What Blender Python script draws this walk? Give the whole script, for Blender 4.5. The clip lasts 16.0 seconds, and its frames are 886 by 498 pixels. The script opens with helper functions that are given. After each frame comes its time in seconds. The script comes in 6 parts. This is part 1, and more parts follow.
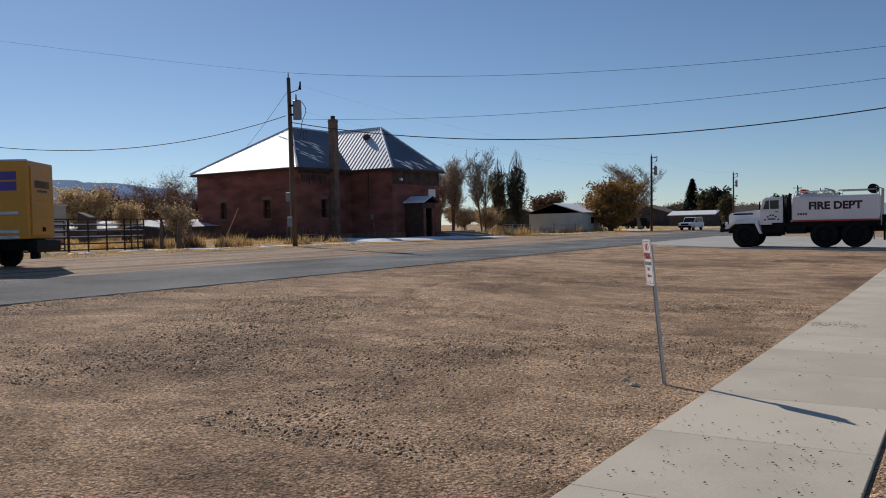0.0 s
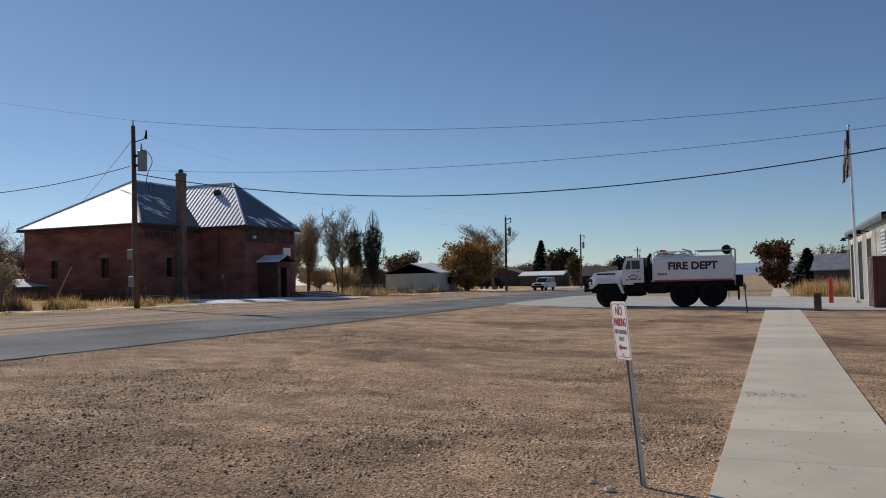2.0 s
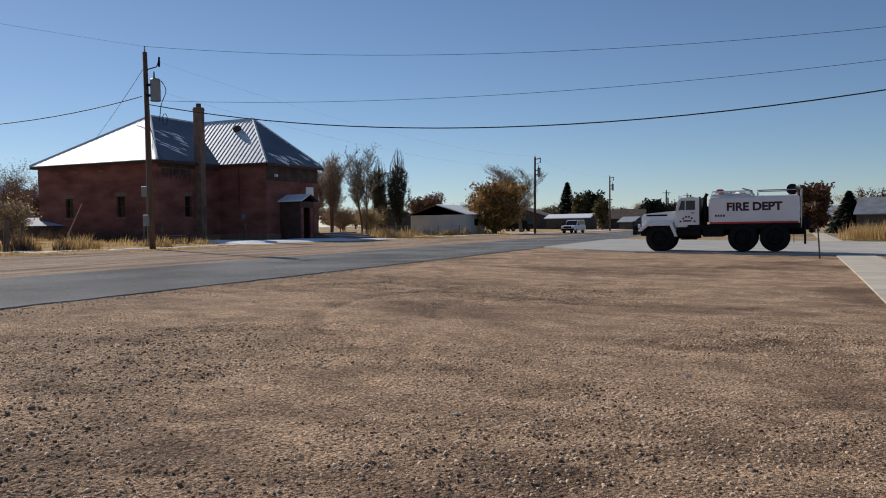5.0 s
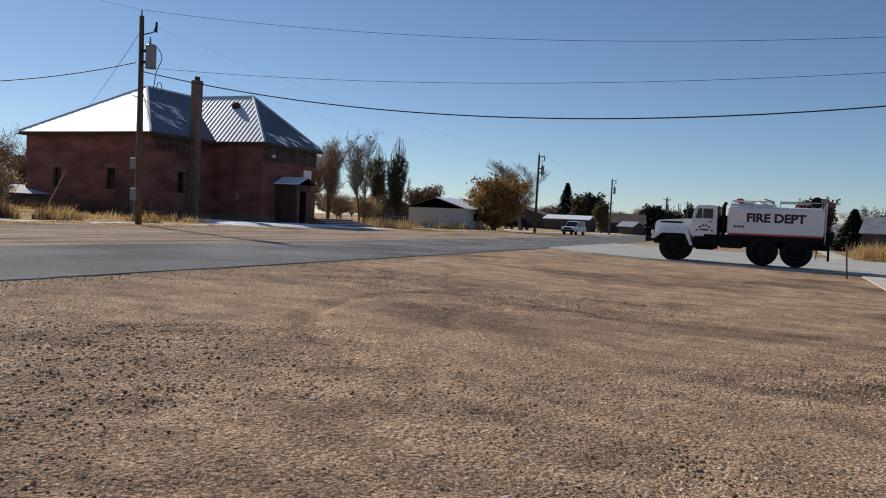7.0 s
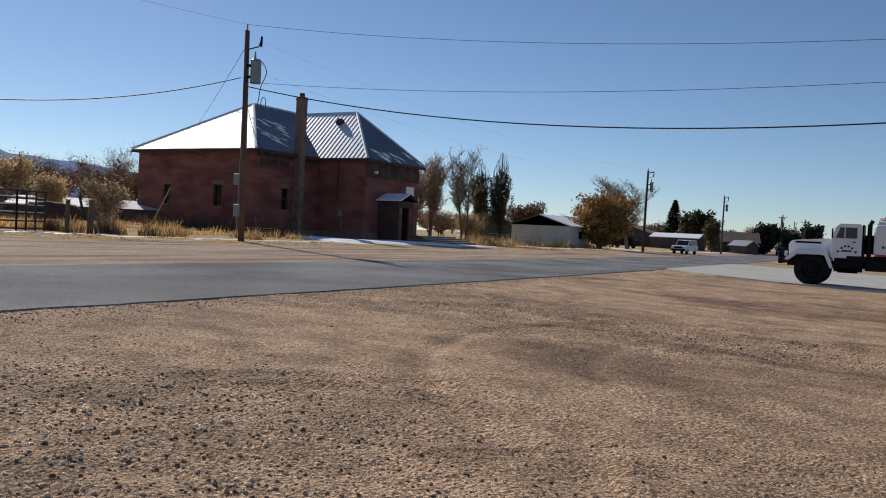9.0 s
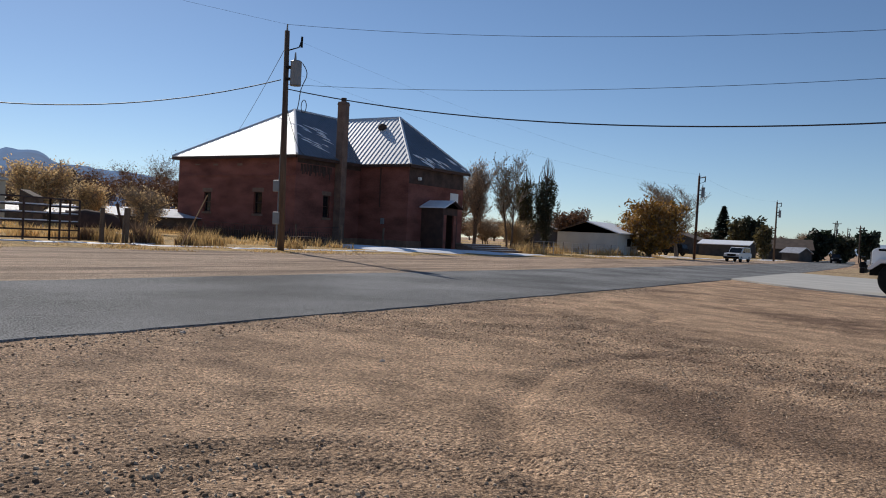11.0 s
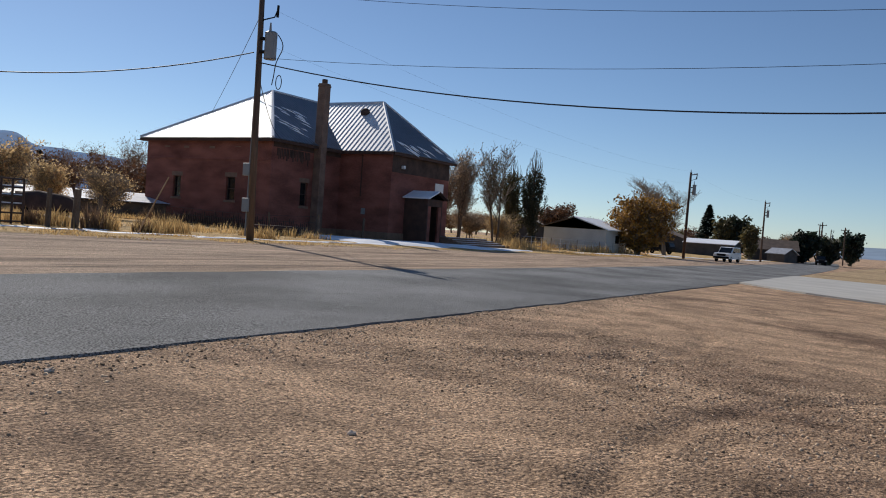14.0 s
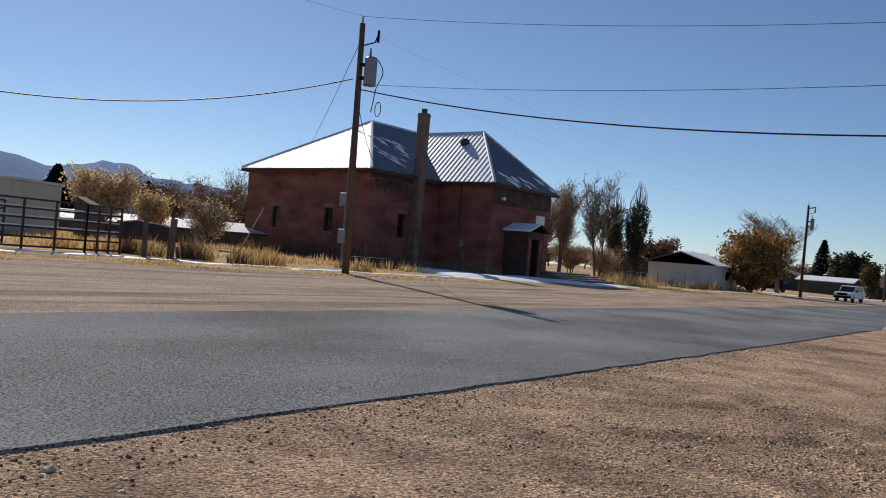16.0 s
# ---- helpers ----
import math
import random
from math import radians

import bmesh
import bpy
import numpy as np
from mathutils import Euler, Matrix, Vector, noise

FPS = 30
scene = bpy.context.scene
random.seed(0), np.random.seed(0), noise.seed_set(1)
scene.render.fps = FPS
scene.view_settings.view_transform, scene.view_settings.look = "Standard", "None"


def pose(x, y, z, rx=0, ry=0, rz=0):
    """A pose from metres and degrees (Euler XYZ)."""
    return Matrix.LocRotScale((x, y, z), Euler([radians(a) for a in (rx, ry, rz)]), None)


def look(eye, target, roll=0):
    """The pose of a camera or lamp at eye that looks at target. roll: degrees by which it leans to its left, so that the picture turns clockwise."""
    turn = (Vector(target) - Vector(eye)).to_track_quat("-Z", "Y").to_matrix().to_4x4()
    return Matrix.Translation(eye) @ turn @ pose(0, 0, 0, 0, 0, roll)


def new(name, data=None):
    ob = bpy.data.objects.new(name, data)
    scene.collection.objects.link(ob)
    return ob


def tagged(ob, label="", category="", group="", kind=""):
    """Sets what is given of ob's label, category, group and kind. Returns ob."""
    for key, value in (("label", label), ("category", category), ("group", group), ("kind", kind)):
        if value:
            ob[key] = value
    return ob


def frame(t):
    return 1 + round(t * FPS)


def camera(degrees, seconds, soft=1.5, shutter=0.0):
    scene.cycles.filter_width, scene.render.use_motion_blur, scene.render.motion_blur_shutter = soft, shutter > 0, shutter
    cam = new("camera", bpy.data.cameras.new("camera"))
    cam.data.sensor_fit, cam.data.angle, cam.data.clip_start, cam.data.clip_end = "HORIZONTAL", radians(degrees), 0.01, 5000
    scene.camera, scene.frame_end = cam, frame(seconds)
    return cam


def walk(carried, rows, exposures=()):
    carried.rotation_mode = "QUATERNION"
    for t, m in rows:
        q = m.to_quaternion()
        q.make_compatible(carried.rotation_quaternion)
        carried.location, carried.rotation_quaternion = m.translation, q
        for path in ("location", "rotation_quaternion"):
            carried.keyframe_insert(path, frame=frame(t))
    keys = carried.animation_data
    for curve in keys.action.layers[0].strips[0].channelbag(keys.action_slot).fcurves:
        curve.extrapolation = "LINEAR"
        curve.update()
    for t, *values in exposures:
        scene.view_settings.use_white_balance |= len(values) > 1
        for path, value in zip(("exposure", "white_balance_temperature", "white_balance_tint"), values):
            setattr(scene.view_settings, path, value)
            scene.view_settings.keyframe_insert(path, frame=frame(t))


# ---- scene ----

cam = camera(56.3, 16.0, soft=1.0)
PATH = [
    (0, (0.807, -0.090, 1.640), (-0.258, 1.602, 1.582), -1.4),
    (0.5, (0.395, 0.214, 1.657), (-0.604, 1.946, 1.639), -1.6),
    (1, (-0.006, 0.493, 1.663), (-0.855, 2.303, 1.721), -1.4),
    (1.5, (-0.347, 0.940, 1.627), (-1.108, 2.789, 1.697), -1.5),
    (2, (-0.712, 1.389, 1.635), (-1.455, 3.245, 1.714), -1.4),
    (2.5, (-1.097, 1.853, 1.605), (-1.813, 3.720, 1.653), -0.5),
    (3, (-1.446, 2.310, 1.610), (-2.144, 4.184, 1.581), -0.3),
    (3.5, (-1.804, 2.691, 1.596), (-2.538, 4.551, 1.533), -0.3),
    (4, (-2.076, 3.165, 1.580), (-2.864, 5.002, 1.514), -1.8),
    (6.5, (-3.604, 5.539, 1.535), (-4.388, 7.379, 1.480), 1.8),
    (7, (-3.866, 6.005, 1.529), (-4.643, 7.846, 1.455), 2.5),
    (7.5, (-4.203, 6.514, 1.528), (-4.972, 8.359, 1.472), 1.3),
    (8, (-4.447, 6.920, 1.522), (-5.320, 8.720, 1.469), 0.3),
    (8.5, (-4.736, 7.331, 1.537), (-5.711, 9.077, 1.490), 2.4),
    (9, (-5.098, 7.747, 1.556), (-6.092, 9.482, 1.512), 2.8),
    (9.5, (-5.390, 8.123, 1.580), (-6.447, 9.821, 1.550), 2.9),
    (12, (-7.304, 10.303, 1.579), (-8.390, 11.983, 1.545), 2.8),
    (12.5, (-7.634, 10.725, 1.560), (-8.702, 12.416, 1.517), 3.9),
    (13, (-7.941, 11.226, 1.559), (-8.998, 12.923, 1.525), 3.8),
    (13.5, (-8.212, 11.696, 1.567), (-9.264, 13.396, 1.517), 4.3),
    (14, (-8.491, 12.127, 1.604), (-9.529, 13.837, 1.557), 4.0),
    (14.5, (-8.762, 12.589, 1.615), (-9.811, 14.291, 1.590), 4.5),
    (15, (-9.121, 12.953, 1.612), (-10.299, 14.568, 1.643), 5.1),
    (15.5, (-9.520, 13.346, 1.646), (-10.689, 14.968, 1.697), 4.4),
    (16, (-9.912, 13.714, 1.662), (-11.143, 15.290, 1.675), 4.7),
]
walk(cam, [(t, look(eye, target, roll)) for t, eye, target, roll in PATH], [(0.0, 0.0), (4.0, 0.02), (7.0, 0.14), (16.0, 0.2)])

# ---- light ----
SUN_DIR = Vector((-0.745, 0.385, 0.545)).normalized()
world = bpy.data.worlds.new("sky")
scene.world = world
world.use_nodes = True
wn = world.node_tree.nodes
sky = wn.new("ShaderNodeTexSky")
sky.sky_type = "NISHITA"
sky.sun_disc = False
sky.sun_elevation = math.asin(SUN_DIR.z)
sky.sun_rotation = math.atan2(SUN_DIR.x, SUN_DIR.y)
sky.altitude = 1800
sky.air_density = 0.95
sky.dust_density = 0.4
sky.ozone_density = 4.0
world.node_tree.links.new(sky.outputs[0], wn["Background"].inputs[0])
wn["Background"].inputs[1].default_value = 0.074
sun = new("sun", bpy.data.lights.new("sun", "SUN"))
sun.data.energy = 3.2
sun.data.angle = radians(0.5)
sun.data.color = (1.0, 0.93, 0.84)
sun.matrix_world = look((0, 0, 0), -SUN_DIR)


# ---- materials ----
def mat(name, base, rough=0.8, var=0.25, scale=3.0, fine=40.0, bump=0.2, metal=0.0, tint=None, coords="Object", stretch=(1, 1, 1), island=0.0, obj=0.0, depth=0.02, weight=0.45):
    """A node material: base colour varied by a coarse and a fine noise, with relief."""
    m = bpy.data.materials.new(name)
    m.use_nodes = True
    n, l = m.node_tree.nodes, m.node_tree.links
    p = n["Principled BSDF"]
    p.inputs["Roughness"].default_value = rough
    p.inputs["Metallic"].default_value = metal
    tc = n.new("ShaderNodeTexCoord")
    mp = n.new("ShaderNodeMapping")
    mp.inputs["Scale"].default_value = stretch
    l.new(tc.outputs[coords], mp.inputs[0])
    big = n.new("ShaderNodeTexNoise")
    big.inputs["Scale"].default_value = scale
    big.inputs["Detail"].default_value = 5
    small = n.new("ShaderNodeTexNoise")
    small.inputs["Scale"].default_value = fine
    small.inputs["Detail"].default_value = 3
    for x in (big, small):
        l.new(mp.outputs[0], x.inputs["Vector"])
    ramp = n.new("ShaderNodeValToRGB")
    lo = [c * (1 - var) for c in base]
    hi = [min(1, c * (1 + var)) for c in (tint or base)]
    ramp.color_ramp.elements[0].color, ramp.color_ramp.elements[1].color = (*lo, 1), (*hi, 1)
    ramp.color_ramp.elements[0].position, ramp.color_ramp.elements[1].position = 0.3, 0.7
    add = n.new("ShaderNodeMath")
    add.operation = "MULTIPLY_ADD"
    l.new(small.outputs[0], add.inputs[0])
    add.inputs[1].default_value = weight
    l.new(big.outputs[0], add.inputs[2])
    sub = n.new("ShaderNodeMath")
    sub.operation = "SUBTRACT"
    l.new(add.outputs[0], sub.inputs[0])
    sub.inputs[1].default_value = weight / 2
    last = sub.outputs[0]
    if island or obj:
        src = n.new("ShaderNodeNewGeometry") if island else n.new("ShaderNodeObjectInfo")
        ma = n.new("ShaderNodeMath")
        ma.operation = "MULTIPLY_ADD"
        l.new(src.outputs["Random Per Island" if island else "Random"], ma.inputs[0])
        ma.inputs[1].default_value = island or obj
        l.new(last, ma.inputs[2])
        s2 = n.new("ShaderNodeMath")
        s2.operation = "SUBTRACT"
        l.new(ma.outputs[0], s2.inputs[0])
        s2.inputs[1].default_value = (island or obj) / 2
        last = s2.outputs[0]
    l.new(last, ramp.inputs[0])
    l.new(ramp.outputs[0], p.inputs["Base Color"])
    if bump:
        b = n.new("ShaderNodeBump")
        b.inputs["Strength"].default_value = bump
        b.inputs["Distance"].default_value = depth
        l.new(small.outputs[0], b.inputs["Height"])
        l.new(b.outputs[0], p.inputs["Normal"])
    return m


def leafy(name, base, var=0.4, through_light=0.3):
    m = mat(name, base, 0.6, var, 0.4, 3.0, 0.0, island=0.5)
    n, l = m.node_tree.nodes, m.node_tree.links
    p = n["Principled BSDF"]
    tr = n.new("ShaderNodeBsdfTranslucent")
    mix = n.new("ShaderNodeMixShader")
    mix.inputs[0].default_value = through_light
    l.new(p.inputs["Base Color"].links[0].from_socket, tr.inputs[0])
    l.new(p.outputs[0], mix.inputs[1])
    l.new(tr.outputs[0], mix.inputs[2])
    l.new(mix.outputs[0], n["Material Output"].inputs[0])
    return m


def ground_mat(name, dry, dark, gravel, patch=0.12, streak=(1, 1, 1)):
    """Packed dirt with loose gravel: broad damp or stony patches, pebbles of mixed colour, and relief."""
    m = bpy.data.materials.new(name)
    m.use_nodes = True
    n, l = m.node_tree.nodes, m.node_tree.links
    p = n["Principled BSDF"]
    p.inputs["Roughness"].default_value = 0.92
    p.inputs["Specular IOR Level"].default_value = 0.2
    tc = n.new("ShaderNodeTexCoord")
    mp = n.new("ShaderNodeMapping")
    mp.inputs["Scale"].default_value = streak
    l.new(tc.outputs["Object"], mp.inputs[0])
    big = n.new("ShaderNodeTexNoise")
    big.inputs["Scale"].default_value, big.inputs["Detail"].default_value, big.inputs["Roughness"].default_value = patch, 7, 0.62
    big.inputs["Distortion"].default_value = 0.6
    mid = n.new("ShaderNodeTexNoise")
    mid.inputs["Scale"].default_value, mid.inputs["Detail"].default_value = 1.6, 6
    l.new(mp.outputs[0], big.inputs["Vector"])
    l.new(mp.outputs[0], mid.inputs["Vector"])
    peb = n.new("ShaderNodeTexVoronoi")
    peb.inputs["Scale"].default_value = 62
    l.new(tc.outputs["Object"], peb.inputs["Vector"])
    peb2 = n.new("ShaderNodeTexVoronoi")
    peb2.inputs["Scale"].default_value = 27
    l.new(tc.outputs["Object"], peb2.inputs["Vector"])
    r1 = n.new("ShaderNodeValToRGB")
    r1.color_ramp.elements[0].color, r1.color_ramp.elements[1].color = (*dark, 1), (*dry, 1)
    r1.color_ramp.elements[0].position, r1.color_ramp.elements[1].position = 0.37, 0.51
    l.new(big.outputs[0], r1.inputs[0])
    r2 = n.new("ShaderNodeValToRGB")
    r2.color_ramp.elements[0].color, r2.color_ramp.elements[1].color = (0.62, 0.6, 0.58, 1), (1.25, 1.22, 1.2, 1)
    r2.color_ramp.elements[0].position, r2.color_ramp.elements[1].position = 0.3, 0.7
    l.new(mid.outputs[0], r2.inputs[0])
    mul = n.new("ShaderNodeMixRGB")
    mul.blend_type = "MULTIPLY"
    mul.inputs[0].default_value = 1
    l.new(r1.outputs[0], mul.inputs[1])
    l.new(r2.outputs[0], mul.inputs[2])
    hsv = n.new("ShaderNodeSeparateColor")
    l.new(peb.outputs["Color"], hsv.inputs[0])
    r3 = n.new("ShaderNodeValToRGB")
    r3.color_ramp.elements[0].color, r3.color_ramp.elements[1].color = (0.3, 0.27, 0.25, 1), (1.75, 1.7, 1.62, 1)
    l.new(hsv.outputs[0], r3.inputs[0])
    mul2 = n.new("ShaderNodeMixRGB")
    mul2.blend_type = "MULTIPLY"
    mul2.inputs[0].default_value = gravel
    l.new(mul.outputs[0], mul2.inputs[1])
    l.new(r3.outputs[0], mul2.inputs[2])
    l.new(mul2.outputs[0], p.inputs["Base Color"])
    grit = n.new("ShaderNodeTexNoise")
    grit.inputs["Scale"].default_value, grit.inputs["Detail"].default_value, grit.inputs["Roughness"].default_value = 26, 7, 0.75
    l.new(tc.outputs["Object"], grit.inputs["Vector"])
    r4 = n.new("ShaderNodeValToRGB")
    r4.color_ramp.elements[0].color, r4.color_ramp.elements[1].color = (0.42, 0.39, 0.37, 1), (1.5, 1.47, 1.44, 1)
    r4.color_ramp.elements[0].position, r4.color_ramp.elements[1].position = 0.36, 0.6
    l.new(grit.outputs[0], r4.inputs[0])
    mul3 = n.new("ShaderNodeMixRGB")
    mul3.blend_type = "MULTIPLY"
    mul3.inputs[0].default_value = 0.9
    l.new(mul2.outputs[0], mul3.inputs[1])
    l.new(r4.outputs[0], mul3.inputs[2])
    l.new(mul3.outputs[0], p.inputs["Base Color"])
    b1 = n.new("ShaderNodeBump")
    b1.inputs["Strength"].default_value, b1.inputs["Distance"].default_value = 1.0, 0.03
    l.new(grit.outputs[0], b1.inputs["Height"])
    b2 = n.new("ShaderNodeBump")
    b2.inputs["Strength"].default_value, b2.inputs["Distance"].default_value = 0.8, 0.07
    l.new(mid.outputs[0], b2.inputs["Height"])
    l.new(b1.outputs[0], b2.inputs["Normal"])
    last = b2
    for tex, deep in ((peb, 0.012), (peb2, 0.02)):
        b3 = n.new("ShaderNodeBump")
        b3.invert = True
        b3.inputs["Strength"].default_value, b3.inputs["Distance"].default_value = 0.9, deep
        l.new(tex.outputs["Distance"], b3.inputs["Height"])
        l.new(last.outputs[0], b3.inputs["Normal"])
        last = b3
    l.new(last.outputs[0], p.inputs["Normal"])
    return m


M_DIRT = ground_mat("packed_dirt_and_gravel", (0.55, 0.395, 0.27), (0.27, 0.185, 0.128), 0.8, 0.24, (0.7, 1.0, 1))
M_SHOULDER = ground_mat("shoulder_dirt", (0.5, 0.39, 0.3), (0.25, 0.19, 0.145), 0.6, 0.5, (2.6, 0.16, 1))
M_YARD = ground_mat("dry_grass_ground", (0.62, 0.44, 0.2), (0.36, 0.26, 0.12), 0.4, 0.3)
M_FIELD = ground_mat("straw_field", (0.5, 0.38, 0.23), (0.34, 0.25, 0.15), 0.1, 0.05)
M_ASPHALT = mat("worn_asphalt", (0.17, 0.17, 0.167), 0.95, 0.75, 0.3, 55.0, 1.0, stretch=(1, 0.8, 1), depth=0.025, weight=2.2)
M_CONC = mat("sidewalk_concrete", (0.60, 0.53, 0.42), 0.85, 0.12, 0.9, 60.0, 0.12, obj=0.35)
M_APRON = mat("apron_concrete", (0.46, 0.44, 0.4), 0.85, 0.15, 0.4, 30.0, 0.1)
M_SNOW = mat("old_snow", (0.86, 0.88, 0.92), 0.6, 0.06, 2.0, 14.0, 0.5)
M_BRICK = mat("red_brick_wall", (0.212, 0.067, 0.049), 0.9, 0.38, 0.45, 9.0, 0.25, tint=(0.232, 0.085, 0.063), stretch=(1, 1, 2.5))
M_UMBER = mat("dark_umber", (0.075, 0.045, 0.035), 0.9, 0.4, 1.2, 8.0, 0.2)
M_STONE = mat("lintel_stone", (0.22, 0.14, 0.1), 0.9, 0.2, 3, 20, 0.2)
M_CHIM = mat("chimney_brick", (0.2, 0.13, 0.1), 0.9, 0.3, 1.5, 12, 0.3)
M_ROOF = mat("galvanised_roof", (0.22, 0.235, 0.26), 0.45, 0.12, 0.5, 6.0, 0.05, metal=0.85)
M_PALEROOF = mat("pale_roof_metal", (0.74, 0.75, 0.77), 0.5, 0.1, 0.5, 8.0, 0.1, metal=0.25)
M_WOOD = mat("weathered_pole_wood", (0.115, 0.075, 0.052), 0.85, 0.35, 2.0, 14, 0.3, stretch=(4, 4, 0.3))
M_OLDWOOD = mat("grey_fence_wood", (0.13, 0.095, 0.07), 0.9, 0.35, 2.0, 20, 0.3)
M_STAKE = mat("bare_pale_wood", (0.4, 0.25, 0.13), 0.8, 0.2, 2, 20, 0.1)
M_DARKWOOD = mat("dark_stained_wood", (0.07, 0.035, 0.025), 0.8, 0.3, 2.0, 20, 0.2)
M_BLACK = mat("black_rubber", (0.012, 0.012, 0.013), 0.75, 0.3, 6, 60, 0.2)
M_FRAME = mat("black_chassis_paint", (0.01, 0.01, 0.011), 0.6, 0.3, 3, 30, 0.05)
M_WHITE = mat("white_vehicle_paint", (0.78, 0.78, 0.79), 0.3, 0.05, 0.8, 10, 0.02)
M_RED = mat("red_paint", (0.45, 0.03, 0.03), 0.4, 0.15, 2, 20, 0.02)
M_LETTER = mat("maroon_lettering", (0.05, 0.012, 0.025), 0.5, 0.1, 4, 20, 0.0)
for _m in (M_BLACK, M_FRAME):
    _m.node_tree.nodes["Principled BSDF"].inputs["Specular IOR Level"].default_value = 0.12
M_STEEL = mat("dull_galvanised_steel", (0.45, 0.45, 0.46), 0.45, 0.2, 3, 30, 0.05, metal=0.8)
M_GREY = mat("grey_equipment_paint", (0.24, 0.25, 0.26), 0.5, 0.1, 3, 20, 0.02)
M_WIRE = mat("black_cable", (0.02, 0.02, 0.022), 0.6, 0.1, 3, 10, 0.0)
M_YELLOW = mat("amber_truck_paint", (0.62, 0.27, 0.012), 0.35, 0.08, 0.6, 8, 0.02)
# the shade on the limp flag is put into these dull colours
M_FLAGRED = mat("shade_dulled_flag_red", (0.22, 0.035, 0.04), 0.8, 0.2, 4, 30, 0.05)
M_NAVY = mat("flag_navy", (0.02, 0.022, 0.06), 0.8, 0.2, 4, 30, 0.05)
M_BLUE = mat("violet_blue_panel", (0.07, 0.045, 0.3), 0.4, 0.15, 1.5, 10, 0.0)
M_SIGN = mat("sign_white", (0.8, 0.79, 0.77), 0.45, 0.05, 5, 40, 0.02)
M_SIGNRED = mat("sign_red_ink", (0.42, 0.03, 0.035), 0.5, 0.15, 10, 60, 0.0)
M_DKRAIL = mat("dark_pipe_rail", (0.05, 0.03, 0.025), 0.7, 0.3, 1, 12, 0.1)
M_RUST = mat("rust_brown_steel", (0.13, 0.04, 0.03), 0.7, 0.3, 1.0, 12, 0.1)
M_CREAM = mat("cream_siding", (0.55, 0.52, 0.42), 0.7, 0.08, 1.0, 12, 0.05)
M_PALE = mat("pale_metal_siding", (0.62, 0.6, 0.52), 0.6, 0.08, 0.8, 12, 0.05)
M_WALLW = mat("white_house_wall", (0.6, 0.6, 0.57), 0.8, 0.08, 0.8, 10, 0.05)
M_BROWN = mat("brown_shingle_roof", (0.12, 0.085, 0.065), 0.9, 0.3, 1.0, 10, 0.2)
M_DKWALL = mat("dark_house_wall", (0.07, 0.06, 0.055), 0.8, 0.3, 1.0, 10, 0.1)
M_BARK = mat("bark", (0.13, 0.1, 0.075), 0.9, 0.35, 2, 14, 0.4, stretch=(2, 2, 0.5))
M_TWIG = mat("bare_twigs", (0.3, 0.235, 0.175), 0.9, 0.3, 1, 6, 0.0)
L_ORANGE = leafy("orange_leaves", (0.36, 0.195, 0.04), 0.45)
L_TAN = leafy("tan_leaves", (0.7, 0.5, 0.26), 0.35, 0.5)
L_SPARSE = leafy("pale_brown_leaves", (0.44, 0.31, 0.2), 0.4, 0.45)
L_GREEN = leafy("dark_green_leaves", (0.05, 0.055, 0.028))
L_PINE = leafy("pine_needles", (0.022, 0.035, 0.02))
L_RUST = leafy("russet_leaves", (0.15, 0.075, 0.04))
L_OLIVE = leafy("olive_leaves", (0.11, 0.09, 0.035))
L_GRASS = leafy("dry_grass_blades", (0.56, 0.38, 0.17), 0.35, 0.5)
L_LAWN = leafy("winter_lawn_blades", (0.26, 0.24, 0.09), 0.35, 0.4)
M_SLATE = mat("blue_grey_shingles", (0.2, 0.22, 0.25), 0.8, 0.2, 1.0, 10, 0.2)
M_EAVE = mat("dark_green_trim", (0.07, 0.09, 0.085), 0.5, 0.15, 1.0, 10, 0.02)
L_WEED = leafy("brown_weeds", (0.2, 0.125, 0.075), 0.4)
# the haze of distance is painted into both of these colours
M_HILL = mat("far_mountain_haze_tint", (0.035, 0.16, 0.36), 1.0, 0.25, 0.004, 0.02, 0.0)
M_FARHILL = mat("far_hill_haze_tint", (0.22, 0.3, 0.4), 1.0, 0.15, 0.004, 0.02, 0.0)
M_PEB = mat("loose_stones", (0.34, 0.21, 0.12), 0.95, 0.5, 4, 30, 0.0, tint=(0.56, 0.40, 0.26), island=0.9)
M_STONES = mat("tan_field_stone", (0.62, 0.5, 0.4), 0.9, 0.3, 8, 50, 0.3)

M_GLASS = bpy.data.materials.new("dark_window_glass")
M_GLASS.use_nodes = True
_p = M_GLASS.node_tree.nodes["Principled BSDF"]
_p.inputs["Base Color"].default_value = (0.012, 0.013, 0.015, 1)
_p.inputs["Roughness"].default_value = 0.12
M_CLEAR = bpy.data.materials.new("clear_glass")
M_CLEAR.use_nodes = True
_p = M_CLEAR.node_tree.nodes["Principled BSDF"]
_p.inputs["Roughness"].default_value = 0.03
_p.inputs["Transmission Weight"].default_value = 1.0
_p.inputs["IOR"].default_value = 1.1
M_LAMP = mat("headlight_lens", (0.7, 0.7, 0.68), 0.15, 0.05, 5, 30, 0.0)


# ---- mesh helpers ----
def gz(x, y):
    """Height of the ground: a gentle fall towards the lot and along the road."""
    x, y = max(-80.0, min(25.0, x)), max(-25.0, min(170.0, y))
    a, b = max(0.0, min(1.0, (x + 9.0) / 5.0)), max(0.0, min(1.0, (32.0 - y) / 16.0))
    dip = 0.075 * a * a * (3 - 2 * a) * b * b * (3 - 2 * b)
    return 0.0872 - 0.01866 * x - 0.00519 * y - dip


